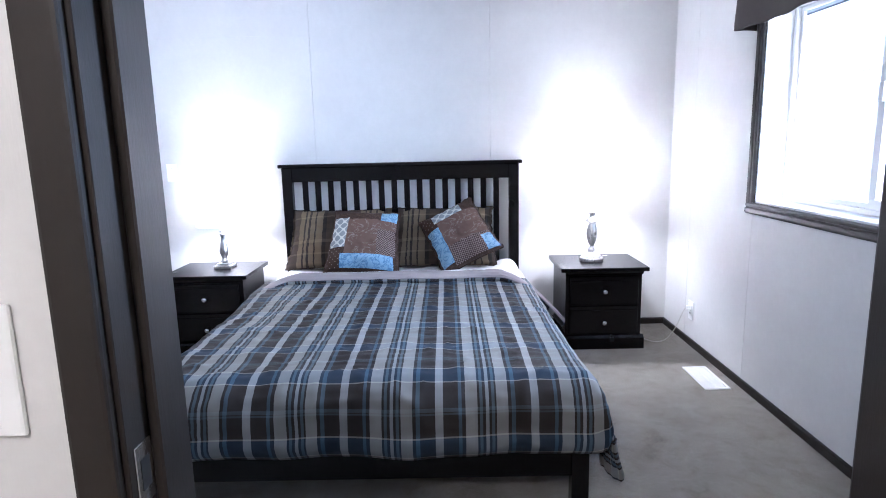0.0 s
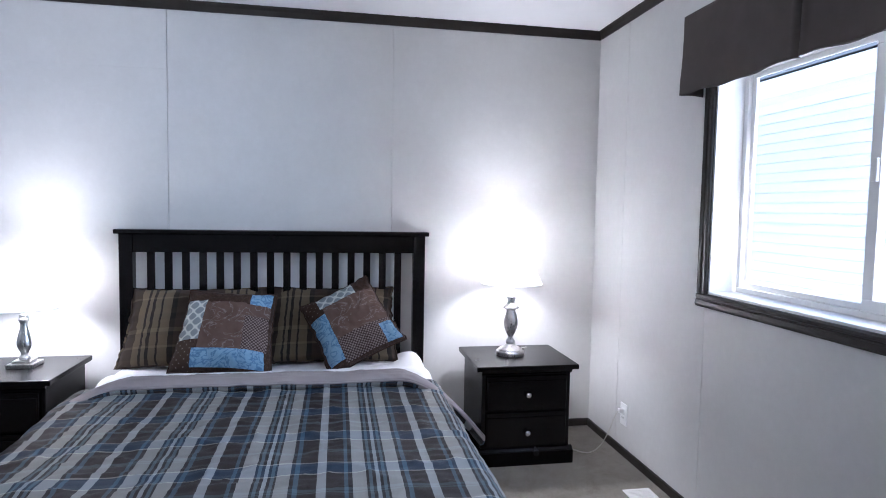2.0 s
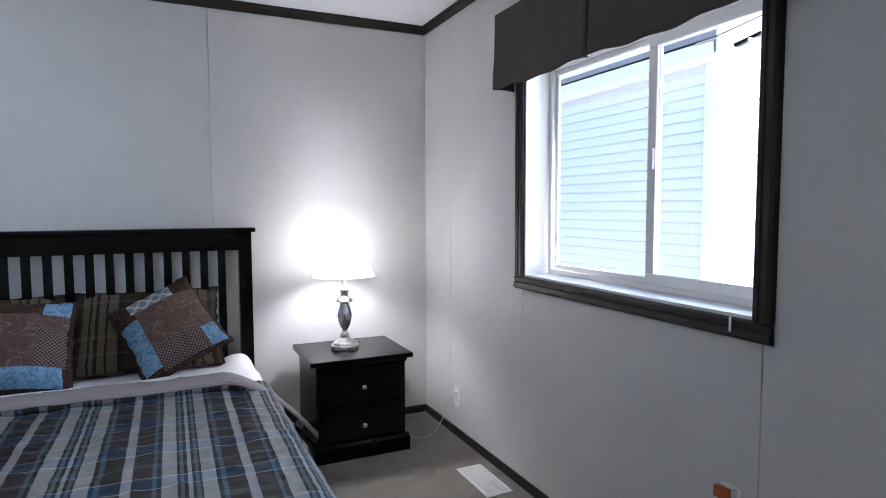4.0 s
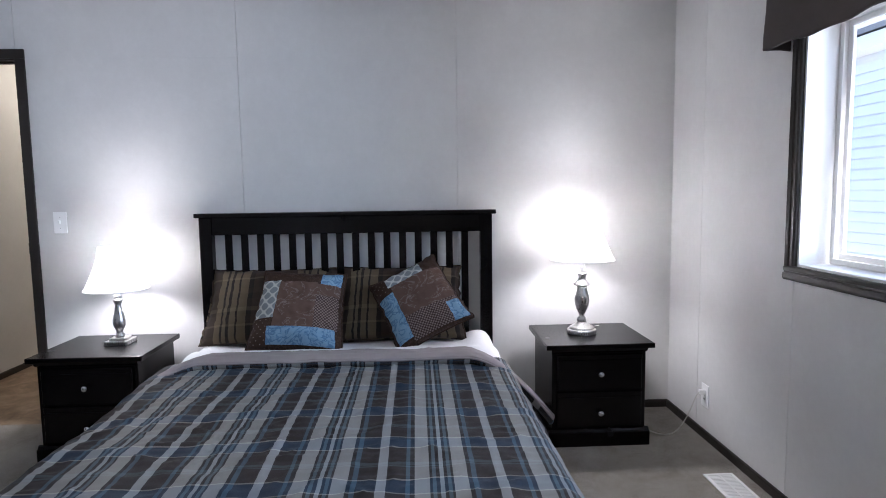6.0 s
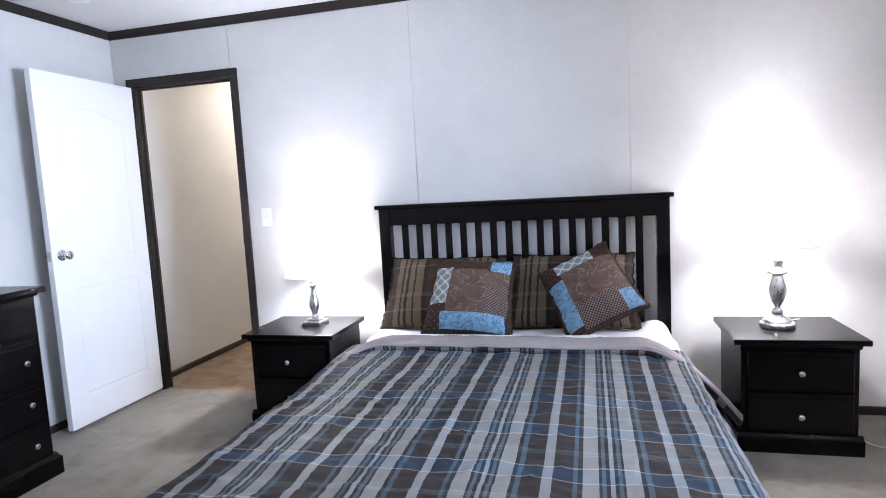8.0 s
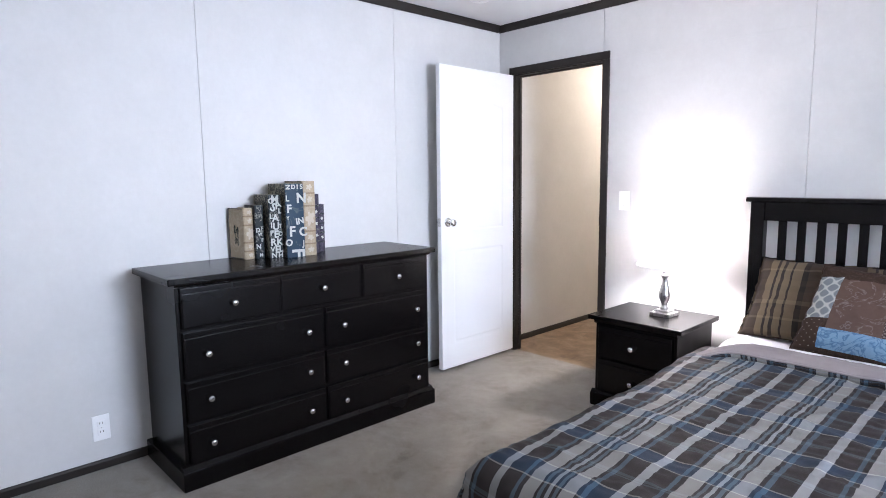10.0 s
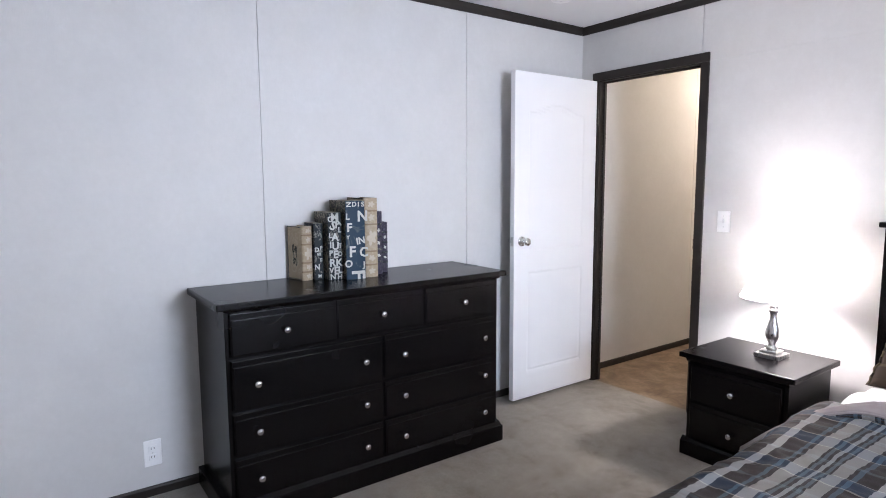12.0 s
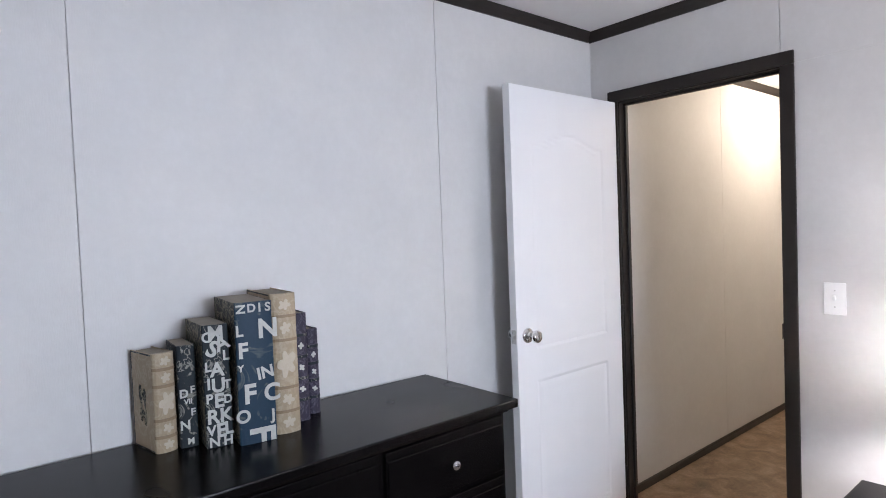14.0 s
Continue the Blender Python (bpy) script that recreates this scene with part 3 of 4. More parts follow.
cover_plate("light_switch", pose(-1.535, YN, 1.149), "switch", "white toggle light switch beside the bath door", "light switches")
cover_plate("light_switch", pose(-0.046, 0.575, 1.125), "switch", "white toggle light switch outside the bedroom entry", "light switches")
cover_plate("wall_outlet", pose(XE, 3.742, 0.225, 0, 0, -90), "outlet", "white wall outlet with the lamp plugged in", "wall outlets")
cover_plate("wall_outlet", pose(XW, 1.444, 0.195, 0, 0, 90), "outlet", "white wall outlet low beside the dresser", "wall outlets")


def floor_register():
    t = thing("floor_register", pose(1.762, 3.187, 0.0), "white metal floor vent in the carpet", "floor vent")
    hw, hl = 0.068, 0.157
    bm = bmesh.new()
    b = 0.016
    box(-hw, hw, -hl, -hl + b, 0.001, 0.008, 0.002, 1, bm)
    box(-hw, hw, hl - b, hl, 0.001, 0.008, 0.002, 1, bm)
    box(-hw, -hw + b, -hl + b, hl - b, 0.001, 0.008, 0.002, 1, bm)
    box(hw - b, hw, -hl + b, hl - b, 0.001, 0.008, 0.002, 1, bm)
    part("frame", bm, PLASTIC, t)
    part("backing", box(-hw + b, hw - b, -hl + b, hl - b, 0.0005, 0.0015), DARK, t)
    part("centre_bar", box(-0.004, 0.004, -hl + b, hl - b, 0.002, 0.0065), PLASTIC, t)
    n = 24
    for i in range(n):
        y = -hl + b + (2 * hl - 2 * b) * (i + 0.5) / n
        part("slat", box(-hw + b, hw - b, y - 0.0042, y + 0.0042, 0.0018, 0.0055, 0.0008, 1), PLASTIC, t)


floor_register()


def smoke_alarm():
    t = thing("smoke_alarm", pose(-2.14, 3.53, H), "round white smoke alarm on the ceiling", "smoke alarm")
    part("base", lathe([(0.064, 0), (0.066, -0.008), (0.066, -0.012)], 40), PLASTIC, t)
    part("cover", lathe(smooth_profile([(0.062, -0.0125), (0.061, -0.026), (0.052, -0.036), (0.028, -0.040), (0.002, -0.041)], 4), 40), PLASTIC, t, smooth=True)
    part("test_button", lathe([(0.012, -0.039), (0.012, -0.043), (0.010, -0.044)], 20), PLASTIC, t)
    part("vent_ring", lathe([(0.0625, -0.017), (0.0645, -0.018), (0.0645, -0.021), (0.0625, -0.022)], 40, False), DARK, t)


smoke_alarm()


def ceiling_dome(at, label):
    t = thing("ceiling_light", pose(*at), label, "ceiling light", "ceiling lights")
    part("rim", lathe([(0.15, 0), (0.15, -0.018), (0.135, -0.022)], 48), NICKEL, t)
    g = part("diffuser", lathe(smooth_profile([(0.132, -0.022), (0.125, -0.045), (0.09, -0.070), (0.045, -0.083), (0.004, -0.087)], 4), 48), GLOW, t, smooth=True)
    g.visible_shadow = False
    return t


ceiling_dome((-1.75, 5.75, H), "lit frosted dome light on the passage ceiling")
# assumed dome, never in view; it houses the bedroom's added fill lamp
ceiling_dome((-0.30, 2.45, H), "unseen dome light assumed on the bedroom ceiling as fill")
ceiling_dome((-0.1, -0.75, H), "lit frosted dome light on the hall ceiling")

# plug-in with a printed band low on the east wall
_pl = thing("plug_in_freshener", pose(XE, 1.95, 0.450), "small white plug-in freshener with orange label", "air freshener")
part("body", box(-0.050, -0.006, -0.022, 0.022, -0.05, 0.045, 0.006, 2), PLASTIC, _pl)
part("label_band", box(-0.0512, -0.03, -0.0228, 0.0228, 0.012, 0.0458, 0.004, 2), varied("orange_print", (0.55, 0.13, 0.03), (0.42, 0.08, 0.02), 60, 0.45), _pl, "orange-red printed band")
part("wall_plate", box(-0.006, 0, -0.036, 0.036, -0.075, 0.042, 0.003, 2), PLASTIC, _pl)


# ---- valance ----
def valance():
    """Board-mounted cloth valance with box pleats and a softly waving hem."""
    y0, y1, top, bot = 1.715, 3.156, 2.146, 1.815
    t = thing("valance", pose(XE, (y0 + y1) / 2, top), "brown pleated cloth valance over the window", "valance")
    L = y1 - y0
    proj = 0.10
    bm = bmesh.new()
    # course of the cloth seen from above: return, front with pleats, return
    course = []
    for i in range(11):
        course.append((-proj * i / 10, L / 2))
    n = 230
    for i in range(1, n):
        y = L / 2 - L * i / n
        dip = 0.0
        for k in range(1, 3):
            c = L / 2 - 0.656 * k
            dd = abs(y - c)
            dip += 0.018 * math.exp(-(dd / 0.006) ** 2) - 0.004 * math.exp(-((dd - 0.02) / 0.014) ** 2)
        course.append((-proj + dip, y))
    for i in range(11):
        course.append((-proj + proj * i / 10, -L / 2))
    rows = 26
    grid = []
    run = 0.0
    prev = course[0]
    for x, y in course:
        run += math.hypot(x - prev[0], y - prev[1])
        prev = (x, y)
        col = []
        for k in range(rows + 1):
            f = k / rows
            hem = bot - top + 0.0035 * math.sin(run * 9.5 + 0.6) * f + 0.003 * math.sin(run * 31) * f
            flare = 0.007 * f * math.sin(run * 9.5 + 0.6) + 0.004 * f * noise.noise((run * 9, f * 3, 2))
            out = 1.0 if abs(y) < L / 2 - 1e-6 else 0.0
            col.append(bm.verts.new((x - flare * out - 0.006 * f * out, y, hem * f)))
        grid.append(col)
    for a, b in zip(grid, grid[1:]):
        for k in range(rows):
            bm.faces.new((a[k], b[k], b[k + 1], a[k + 1]))
    cl = part("cloth", bm, VALANCE, t, smooth=True)
    so = cl.modifiers.new("thick", "SOLIDIFY")
    so.thickness, so.offset = 0.004, 0
    part("board", box(-proj + 0.006, -0.001, -L / 2 + 0.006, L / 2 - 0.006, -0.020, -0.003), TRIM, t)


valance()


# ---- bed ----
BX = 0.048


def bed():
    t = thing("bed", pose(BX, 4.10, 0), "espresso wooden queen bed with a slatted headboard", "bed")
    hw = 0.8225
    for s in (-1, 1):
        a, b = sorted((s * 0.8015, s * 0.735))
        part("headboard_post", box(a - 0.0035, b - 0.0035, 0.011, 0.069, 0, 1.1648, 0.003, 2), WOOD_Z, t)
    part("headboard_cap", box(-hw - 0.0035, hw - 0.0035, -0.003, 0.085, 1.165, 1.189, 0.005, 2), WOOD, t)
    part("top_rail", box(-0.7385, 0.7315, 0.020, 0.060, 1.0695, 1.1647, 0.002, 1), WOOD, t)
    part("lower_rail", box(-0.7385, 0.7315, 0.020, 0.060, 0.35, 0.483, 0.002, 1), WOOD, t)
    n = 16
    sl = box(-0.0195, 0.0195, 0.021, 0.031, 0.4832, 1.0693, 0.002, 1)
    first = part("slat", sl, WOOD_Z, t, at=pose(-0.7385 + 1.47 / (n + 1), 0, 0))
    for i in range(1, n):
        o = new("slat", first.data)
        o.parent = t
        o.matrix_basis = pose(-0.7385 + 1.47 * (i + 1) / (n + 1), 0, 0)
    for s in (-1, 1):
        a, b = sorted((s * 0.785, s * 0.757))
        part("side_rail", box(a, b, -2.02, 0.0108, 0.13, 0.27, 0.003, 2), WOOD_Y, t)
        a, b = sorted((s * 0.795, s * 0.733))
        part("foot_leg", box(a, b, -2.075, -2.02, 0, 0.28, 0.004, 2), WOOD_Z, t)
    part("foot_rail", box(-0.733, 0.733, -2.068, -2.030, 0.13, 0.27, 0.003, 2), WOOD, t)
    for y in (-1.7, -1.2, -0.7, -0.25):
        part("support_slat", box(-0.757, 0.757, y - 0.045, y + 0.045, 0.205, 0.225, 0.002, 1), WOOD, t)
    return t


bed()
_mt = thing("mattress", pose(BX, 3.075, 0.226), "plain mattress under a white fitted sheet", "mattress")
part("ticking", box(-0.752, 0.752, -0.985, 0.985, 0, 0.235, 0.04, 4), MATTRESS, _mt, smooth=True)


def cloth_sheet(name, parent, mat, us, vs, place, label="", thick=0.0):
    """A cloth from a grid of (u, v) metres; place gives the point; the uv map keeps metres."""
    bm = bmesh.new()
    uv = bm.loops.layers.uv.new("UVMap")
    g = [[bm.verts.new(place(u, v)) for v in vs] for u in us]
    for i in range(len(us) - 1):
        for k in range(len(vs) - 1):
            f = bm.faces.new((g[i][k], g[i + 1][k], g[i + 1][k + 1], g[i][k + 1]))
            for lp, (a, b) in zip(f.loops, ((i, k), (i + 1, k), (i + 1, k + 1), (i, k + 1))):
                lp[uv].uv = (us[a], vs[b])
    me = bpy.data.meshes.new(name)
    bm.to_mesh(me)
    bm.free()
    me.materials.append(mat)
    me.polygons.foreach_set("use_smooth", [True] * len(me.polygons))
    ob = new(name, me)
    ob.parent = parent
    if thick:
        so = ob.modifiers.new("thick", "SOLIDIFY")
        so.thickness, so.offset = thick, -1
    return tagged(ob, label)


def steps(a, b, d):
    n = max(2, int(round((b - a) / d)))
    return [a + (b - a) * i / n for i in range(n + 1)]


def over_edge(s, half, r, flare):
    """Way across a soft edge: how far out and how far down a cloth lies at arc length s from the middle."""
    a = abs(s)
    sg = 1 if s >= 0 else -1
    if a <= half:
        return s, 0.0
    arc = r * math.pi / 2
    if a <= half + arc:
        th = (a - half) / r
        return sg * (half + r * math.sin(th)), r * (1 - math.cos(th))
    rest = a - half - arc
    return sg * (half + r + flare * rest), r + rest * math.sqrt(max(0.0, 1 - flare * flare))


def creases(u, v):
    n1 = noise.noise((u * 3.1, v * 3.6, 1.3))
    n2 = noise.noise((u * 9 + 3 * n1, v * 11, 5.1))
    ridge = (1 - abs(noise.noise((u * 5 + v * 2.2, v * 6.5 - u * 1.5, 9.2)))) ** 6
    n3 = noise.noise((u * 24, v * 30, 3.3))
    ridge2 = (1 - abs(noise.noise((u * 11 - v * 3, v * 12 + u * 2, 4.4)))) ** 8
    quilt = math.sin(v * 2 * math.pi / 0.046 + 2.2 * noise.noise((u * 7, v * 2, 2.7))) * (0.55 + 0.45 * noise.noise((u * 13, v * 4, 6.1)))
    return 0.008 * n1 + 0.004 * n2 + 0.007 * ridge + 0.0012 * n3 + 0.0050 * ridge2 + 0.0020 * quilt


def comforter():
    TOP = 0.492
    t = thing("comforter", pose(BX, 3.0, 0), "blue, brown and grey plaid comforter spread over the bed", "comforter")
    half, r, rf = 0.735, 0.085, 0.14
    foot = 1.0 - 0.13     # from 3.0 towards -y to where the cloth turns down

    def place(u, v, lift=0.0):
        near = min(1.0, max(0.0, (-0.45 - v) / 0.5))
        ox, dx = over_edge(u, half + 0.03 * near, r, 0.36 - 0.22 * near * near)
        if u < 0:
            ox -= 0.05 * min(1.0, max(0.0, (v - 0.02) / 0.40)) * min(1.0, max(0.0, (-u - 0.55) / 0.35))
        if v < -foot:
            oy, dy = over_edge(-(v + (v + foot) * -0.55 * min(1.0, dx / 0.22)), foot, rf, 0.06)
            y = -oy
        else:
            y, dy = v, 0.0
        drop = (dx ** 2.3 + dy ** 2.3) ** (1 / 2.3) + (0.014 * noise.noise((u * 5.5, 3.1, 0.4)) * min(1.0, dy / 0.3) if dy > dx else 0.0)
        if dy > 0.17:   # the hem turns in under itself
            y += 0.075 * ((dy - 0.17) / 0.14) ** 2 - 0.012 * math.sin(min(1.0, (dy - 0.17) / 0.1) * math.pi)
        k = creases(u, v)
        hang = min(1.0, max(dx, dy) / 0.15)
        wave = 0.022 * hang * math.sin(v * 8.5 + 1.2 * math.sin(v * 3)) * (1 if dx > dy else 0)
        wf = 0.012 * hang * math.sin(u * 9.0) * (1 if dy >= dx else 0)
        puff = 0.018 * max(0.0, 1 - (u / 0.85) ** 2) * max(0.0, 1 - (v / 1.1) ** 2)
        z = TOP + puff - drop + k * (1 - 0.5 * hang) + lift
        return Vector((ox + (wave + k) * (1 if u > 0 else -1) * hang * (dx > 0.03), y - (wf + k) * (dy > 0.03), max(z, 0.012 + 0.02 * abs(k))))

    side = half + 0.44
    us = steps(-side, side, 0.0125)
    vs = steps(-foot - 0.35, 0.60, 0.0125)
    # long corners hang lower at the foot
    cloth_sheet("cover", t, PLAID, us, vs, place, "", 0.014)

    # the turned-back edge shows the taupe lining over a plaid lip
    END = 1.0

    def across(u):
        a = max(0.0, abs(u) - 0.60)
        sg = 1 if u > 0 else -1
        return (u if a == 0 else sg * (0.60 + (0.88 if u > 0 else 0.93) * a)), 0.205 * (a / 0.40) ** 2

    def lip_line(u):
        e = max(0.0, abs(u) - 0.60) / (END - 0.60)
        return 0.470 + 0.016 * noise.noise((u * 2.1, 0.3, 7)) - 0.19 * e ** 1.4, 0.708 + 0.014 * noise.noise((u * 5, 2.3, 1)) - 0.415 * e ** 1.5

    def fold(u, v):
        """v runs 0..1 from the lip back to the sheet."""
        x, dx = across(u)
        lip, back = lip_line(u)
        k = creases(u * 1.3, v * 0.3 + 4) * 0.55 + 0.004 * noise.noise((u * 9 + v * 5, v * 2.5, 8))
        e = max(0.0, abs(u) - 0.60) / (END - 0.60)
        rise = 0.046 * (1 - 0.5 * e)
        prof = math.sin(min(v / 0.22, 1.0) * math.pi / 2) * 0.014 - 0.034 * max(0.0, (v - 0.35) / 0.65) ** 1.6
        return Vector((x, lip + (back - lip) * v, TOP + rise + prof + k - dx))

    us2 = steps(-END, END, 0.0125)
    cloth_sheet("turned_back_edge", t, TAUPE, us2, [i / 24 for i in range(25)], fold, "taupe lining folded back", 0.009)

    def piping_at(u):
        p = fold(u, 0.0)
        return (p.x, p.y - 0.002, p.z - 0.004)

    tube([piping_at(u) for u in steps(-END, END, 0.05)], 0.0045, "piping", TAUPE, t, "taupe piping along the fold")

    # plaid face of the fold below the piping
    def under(u, v):
        p = fold(u, 0.0)
        e = max(0.0, abs(u) - 0.60) / (END - 0.60)
        k = 0.007 * noise.noise((u * 16, v * 2, 3)) * v
        down = (0.047 - 0.016 * e) * v
        return Vector((p.x * (1 - 0.012 * v), p.y - 0.004 - 0.006 * math.sin(v * math.pi) + 0.034 * v * v + k, p.z - 0.006 - down))

    cloth_sheet("plaid_lip", t, PLAID, us2, [i / 8 for i in range(9)], under)


comforter()


def top_sheet():
    t = thing("bed_sheet", pose(BX, 3.9, 0), "white cotton sheet tucked under the pillows", "bed sheet")

    def place(u, v):
        ox, dx = over_edge(u, 0.725, 0.06, 0.1)
        return Vector((ox, v, 0.4895 + 0.026 * max(0.0, 1 - ((v + 0.15) / 0.09) ** 2) * (1 + 0.35 * noise.noise((u * 4, 1, 1))) + 0.008 * noise.noise((u * 6, v * 8, 2)) - dx + 0.032 * max(0.0, 1 - ((u - 0.70) / 0.10) ** 2) * min(1.0, max(0.0, (v + 0.12) / 0.2)) - 0.022 * min(1.0, max(0.0, (-0.26 - v) / 0.08))))

    cloth_sheet("cotton", t, SHEET, steps(-0.97, 0.97, 0.02), steps(-0.36, 0.17, 0.02), place, "", 0.006)


top_sheet()


# ---- pillows ----
def pillow(name, w, h, th, mats, pick, m, label, category, group, flange=0.0, seed=1, slump=0.0):
    """A stuffed cushion w by h, its face towards -y, standing on its lower edge at z = 0."""
    t = thing(name, m, label, category, group)
    n, edge_lift = 60, 1.0 if slump else 0.4
    bm = bmesh.new()
    uvl = bm.loops.layers.uv.new("UVMap")

    def point(i, k, side):
        u, v = 2 * i / n - 1, 2 * k / n - 1
        pin = 1 - 0.055 * (1 - abs(v) ** 2.0) * abs(u) ** 3
        pin2 = 1 - 0.055 * (1 - abs(u) ** 2.0) * abs(v) ** 3
        e = max(abs(u), abs(v))
        edge = max(0.0, 1 - e ** 3.0)
        fat = th * 0.5 * ((1 - abs(u) ** 2.6) * (1 - abs(v) ** 2.6)) ** 0.55
        k2 = noise.noise((u * 2.3 + seed, v * 2.3, side * 3.0))
        k3 = noise.noise((u * 7 + seed, v * 7, side * 5.0))
        fat = fat * (1 + 0.14 * k2) + 0.005 * k3 * edge
        if flange and e > 1 - flange:
            fat = 0.003 + 0.002 * k3
        low = max(0.0, -v) ** 1.5
        return Vector((u * w / 2 * pin * (1 + slump * (1 - v) / 2) + 0.009 * k3 * abs(u), side * fat * (1 + 1.5 * slump * low), h / 2 + v * h / 2 * pin2 + 0.008 * k3 * max(0.0, v) * edge_lift))

    V = {}
    for side in (-1, 1):
        for i in range(n + 1):
            for k in range(n + 1):
                rim = i in (0, n) or k in (0, n)
                if side == 1 and rim:
                    V[side, i, k] = V[-1, i, k]
                else:
                    p = point(i, k, side)
                    if rim:
                        p.y = 0
                    V[side, i, k] = bm.verts.new(p)
    for side in (-1, 1):
        for i in range(n):
            for k in range(n):
                ids = ((i, k), (i + 1, k), (i + 1, k + 1), (i, k + 1))
                f = bm.faces.new([V[side, a, b] for a, b in (ids if side == -1 else ids[::-1])])
                f.material_index = pick((i + 0.5) / n, (k + 0.5) / n) if side == -1 else 0
                for lp, (a, b) in zip(f.loops, ids if side == -1 else ids[::-1]):
                    lp[uvl].uv = (a / n * w, b / n * h)
    part("cover", bm, mats, t, smooth=True)
    cu = bpy.data.curves.new("piping", "CURVE")
    cu.dimensions, cu.bevel_depth, cu.bevel_resolution = "3D", 0.0045, 2
    sp = cu.splines.new("POLY")
    pts = []
    for k in range(4 * n):
        s, j = divmod(k, n)
        a, b = ((j, 0), (n, j), (n - j, n), (0, n - j))[s]
        p = point(a, b, -1)
        pts.append((p.x, 0.0, p.z))
    sp.points.add(len(pts) - 1)
    for q, co in zip(sp.points, pts):
        q.co = (*co, 1)
    sp.use_cyclic_u = True
    cu.materials.append(mats[0])
    o = new("piping", cu)
    o.parent = t
    return t


def plain(u, v):
    return 0


def patches(rects):
    def pick(u, v):
        for a, b, lo, hi, i in rects:
            if a <= u <= b and lo <= v <= hi:
                return i
        return 0
    return pick


PATCH = [BROWN_DARK, BROWN_CLOTH, BLUE_CLOTH, CREAM_CLOTH, BROWN_ROSE, BROWN_DOTS]
pillow("pillow_sham", 0.69, 0.425, 0.17, [SHAM], plain, pose(-0.345, 3.955, 0.500, -28, 0, 2), "brown and gold plaid pillow sham against the headboard", "pillow", "bed pillows", 0.05, 1, 0.11)
pillow("pillow_sham", 0.67, 0.425, 0.17, [SHAM], plain, pose(0.325, 3.960, 0.500, -28, 0, -2), "brown and gold plaid pillow sham behind a tilted cushion", "pillow", "bed pillows", 0.05, 7, 0.07)
pillow("throw_cushion", 0.435, 0.44, 0.20, PATCH,
       patches([(0.03, 0.26, 0.34, 0.82, 3), (0.74, 0.97, 0.78, 0.96, 2), (0.22, 0.94, 0.04, 0.24, 2), (0.26, 0.70, 0.24, 0.80, 1), (0.70, 0.96, 0.24, 0.64, 4), (0.70, 0.96, 0.64, 0.78, 1), (0.0, 0.22, 0.0, 0.32, 5)]),
       pose(-0.20, 3.775, 0.500, -33, 3, -3), "brown patchwork throw cushion with blue and silver squares", "cushion", "throw cushions", 0.03, 3, 0.12)
pillow("throw_cushion", 0.385, 0.42, 0.20, PATCH,
       patches([(0.03, 0.25, 0.08, 0.70, 2), (0.22, 0.74, 0.78, 0.96, 3), (0.78, 0.97, 0.03, 0.28, 2), (0.25, 0.97, 0.34, 0.78, 1), (0.25, 0.97, 0.03, 0.34, 4), (0.0, 0.22, 0.74, 1.0, 5)]),
       Matrix.Translation((0.420, 3.80, 0.505)) @ pose(0, 0, 0, -30, 0, -6) @ Matrix.Translation((0, 0, 0.232)) @ pose(0, 0, 0, 0, -29, 0) @ Matrix.Translation((0, 0, -0.205)),
       "brown patchwork throw cushion tilted onto a corner", "cushion", "throw cushions", 0.03, 5, 0.12)


# ---- nightstands ----
def knob(parent, m, r=0.014):
    prof = smooth_profile([(0.006, 0.0), (0.005, 0.008), (0.008, 0.013), (r, 0.019), (r * 0.95, 0.025), (r * 0.55, 0.029), (0.001, 0.030)], 3)
    return part("knob", lathe(prof, 24), CHROME, parent, "satin nickel knob", True, at=m)


def drawer(parent, x0, x1, z0, z1, y, knobs, mat):
    """A slab drawer front that looks to -y, with rounded edges and a shallow step below its top."""
    bm = bmesh.new()
    box(x0, x1, y - 0.013, y + 0.004, z0, z1, 0.004, 3, bm)
    box(x0 + 0.004, x1 - 0.004, y - 0.0185, y - 0.0125, z0 + 0.004, z1 - 0.024, 0.004, 3, bm)
    d = part("drawer", bm, mat, parent)
    for kx, kz in knobs:
        knob(d, pose(kx, y - 0.0185, kz, 90, 0, 0))
    return d


def nightstand(m, label):
    t = thing("nightstand", m, label, "nightstand", "nightstands")
    # local origin: floor under the middle; front looks to -y
    w, dpt, h = 0.545, 0.465, 0.528
    hw, hd = w / 2, dpt / 2
    part("top", box(-hw, hw, -hd, hd, h - 0.026, h, 0.005, 2), WOOD, t)
    bm = bmesh.new()
    box(-hw + 0.035, hw - 0.035, -hd + 0.034, hd - 0.006, 0.05, h - 0.0262, 0.002, 1, bm)
    part("body", bm, WOOD_Z, t)
    part("neck_moulding", extrude([(-hd + 0.0335, h - 0.0263), (-hd + 0.016, h - 0.0263), (-hd + 0.020, h - 0.040), (-hd + 0.030, h - 0.048), (-hd + 0.0335, h - 0.050)], "x", -hw + 0.030, hw - 0.030), WOOD, t)
    pl = bmesh.new()
    box(-hw + 0.015, hw - 0.015, -hd + 0.012, hd - 0.004, 0, 0.075, 0.004, 2, pl)
    part("plinth", pl, WOOD, t)
    part("plinth_moulding", extrude([(-hd + 0.0335, 0.0752), (-hd + 0.016, 0.0752), (-hd + 0.024, 0.088), (-hd + 0.0335, 0.092)], "x", -hw + 0.019, hw - 0.019), WOOD, t)
    y = -hd + 0.032
    drawer(t, -hw + 0.058, hw - 0.058, 0.292, 0.470, y, [(0, 0.377)], WOOD)
    drawer(t, -hw + 0.058, hw - 0.058, 0.100, 0.280, y, [(0, 0.178)], WOOD)
    return t


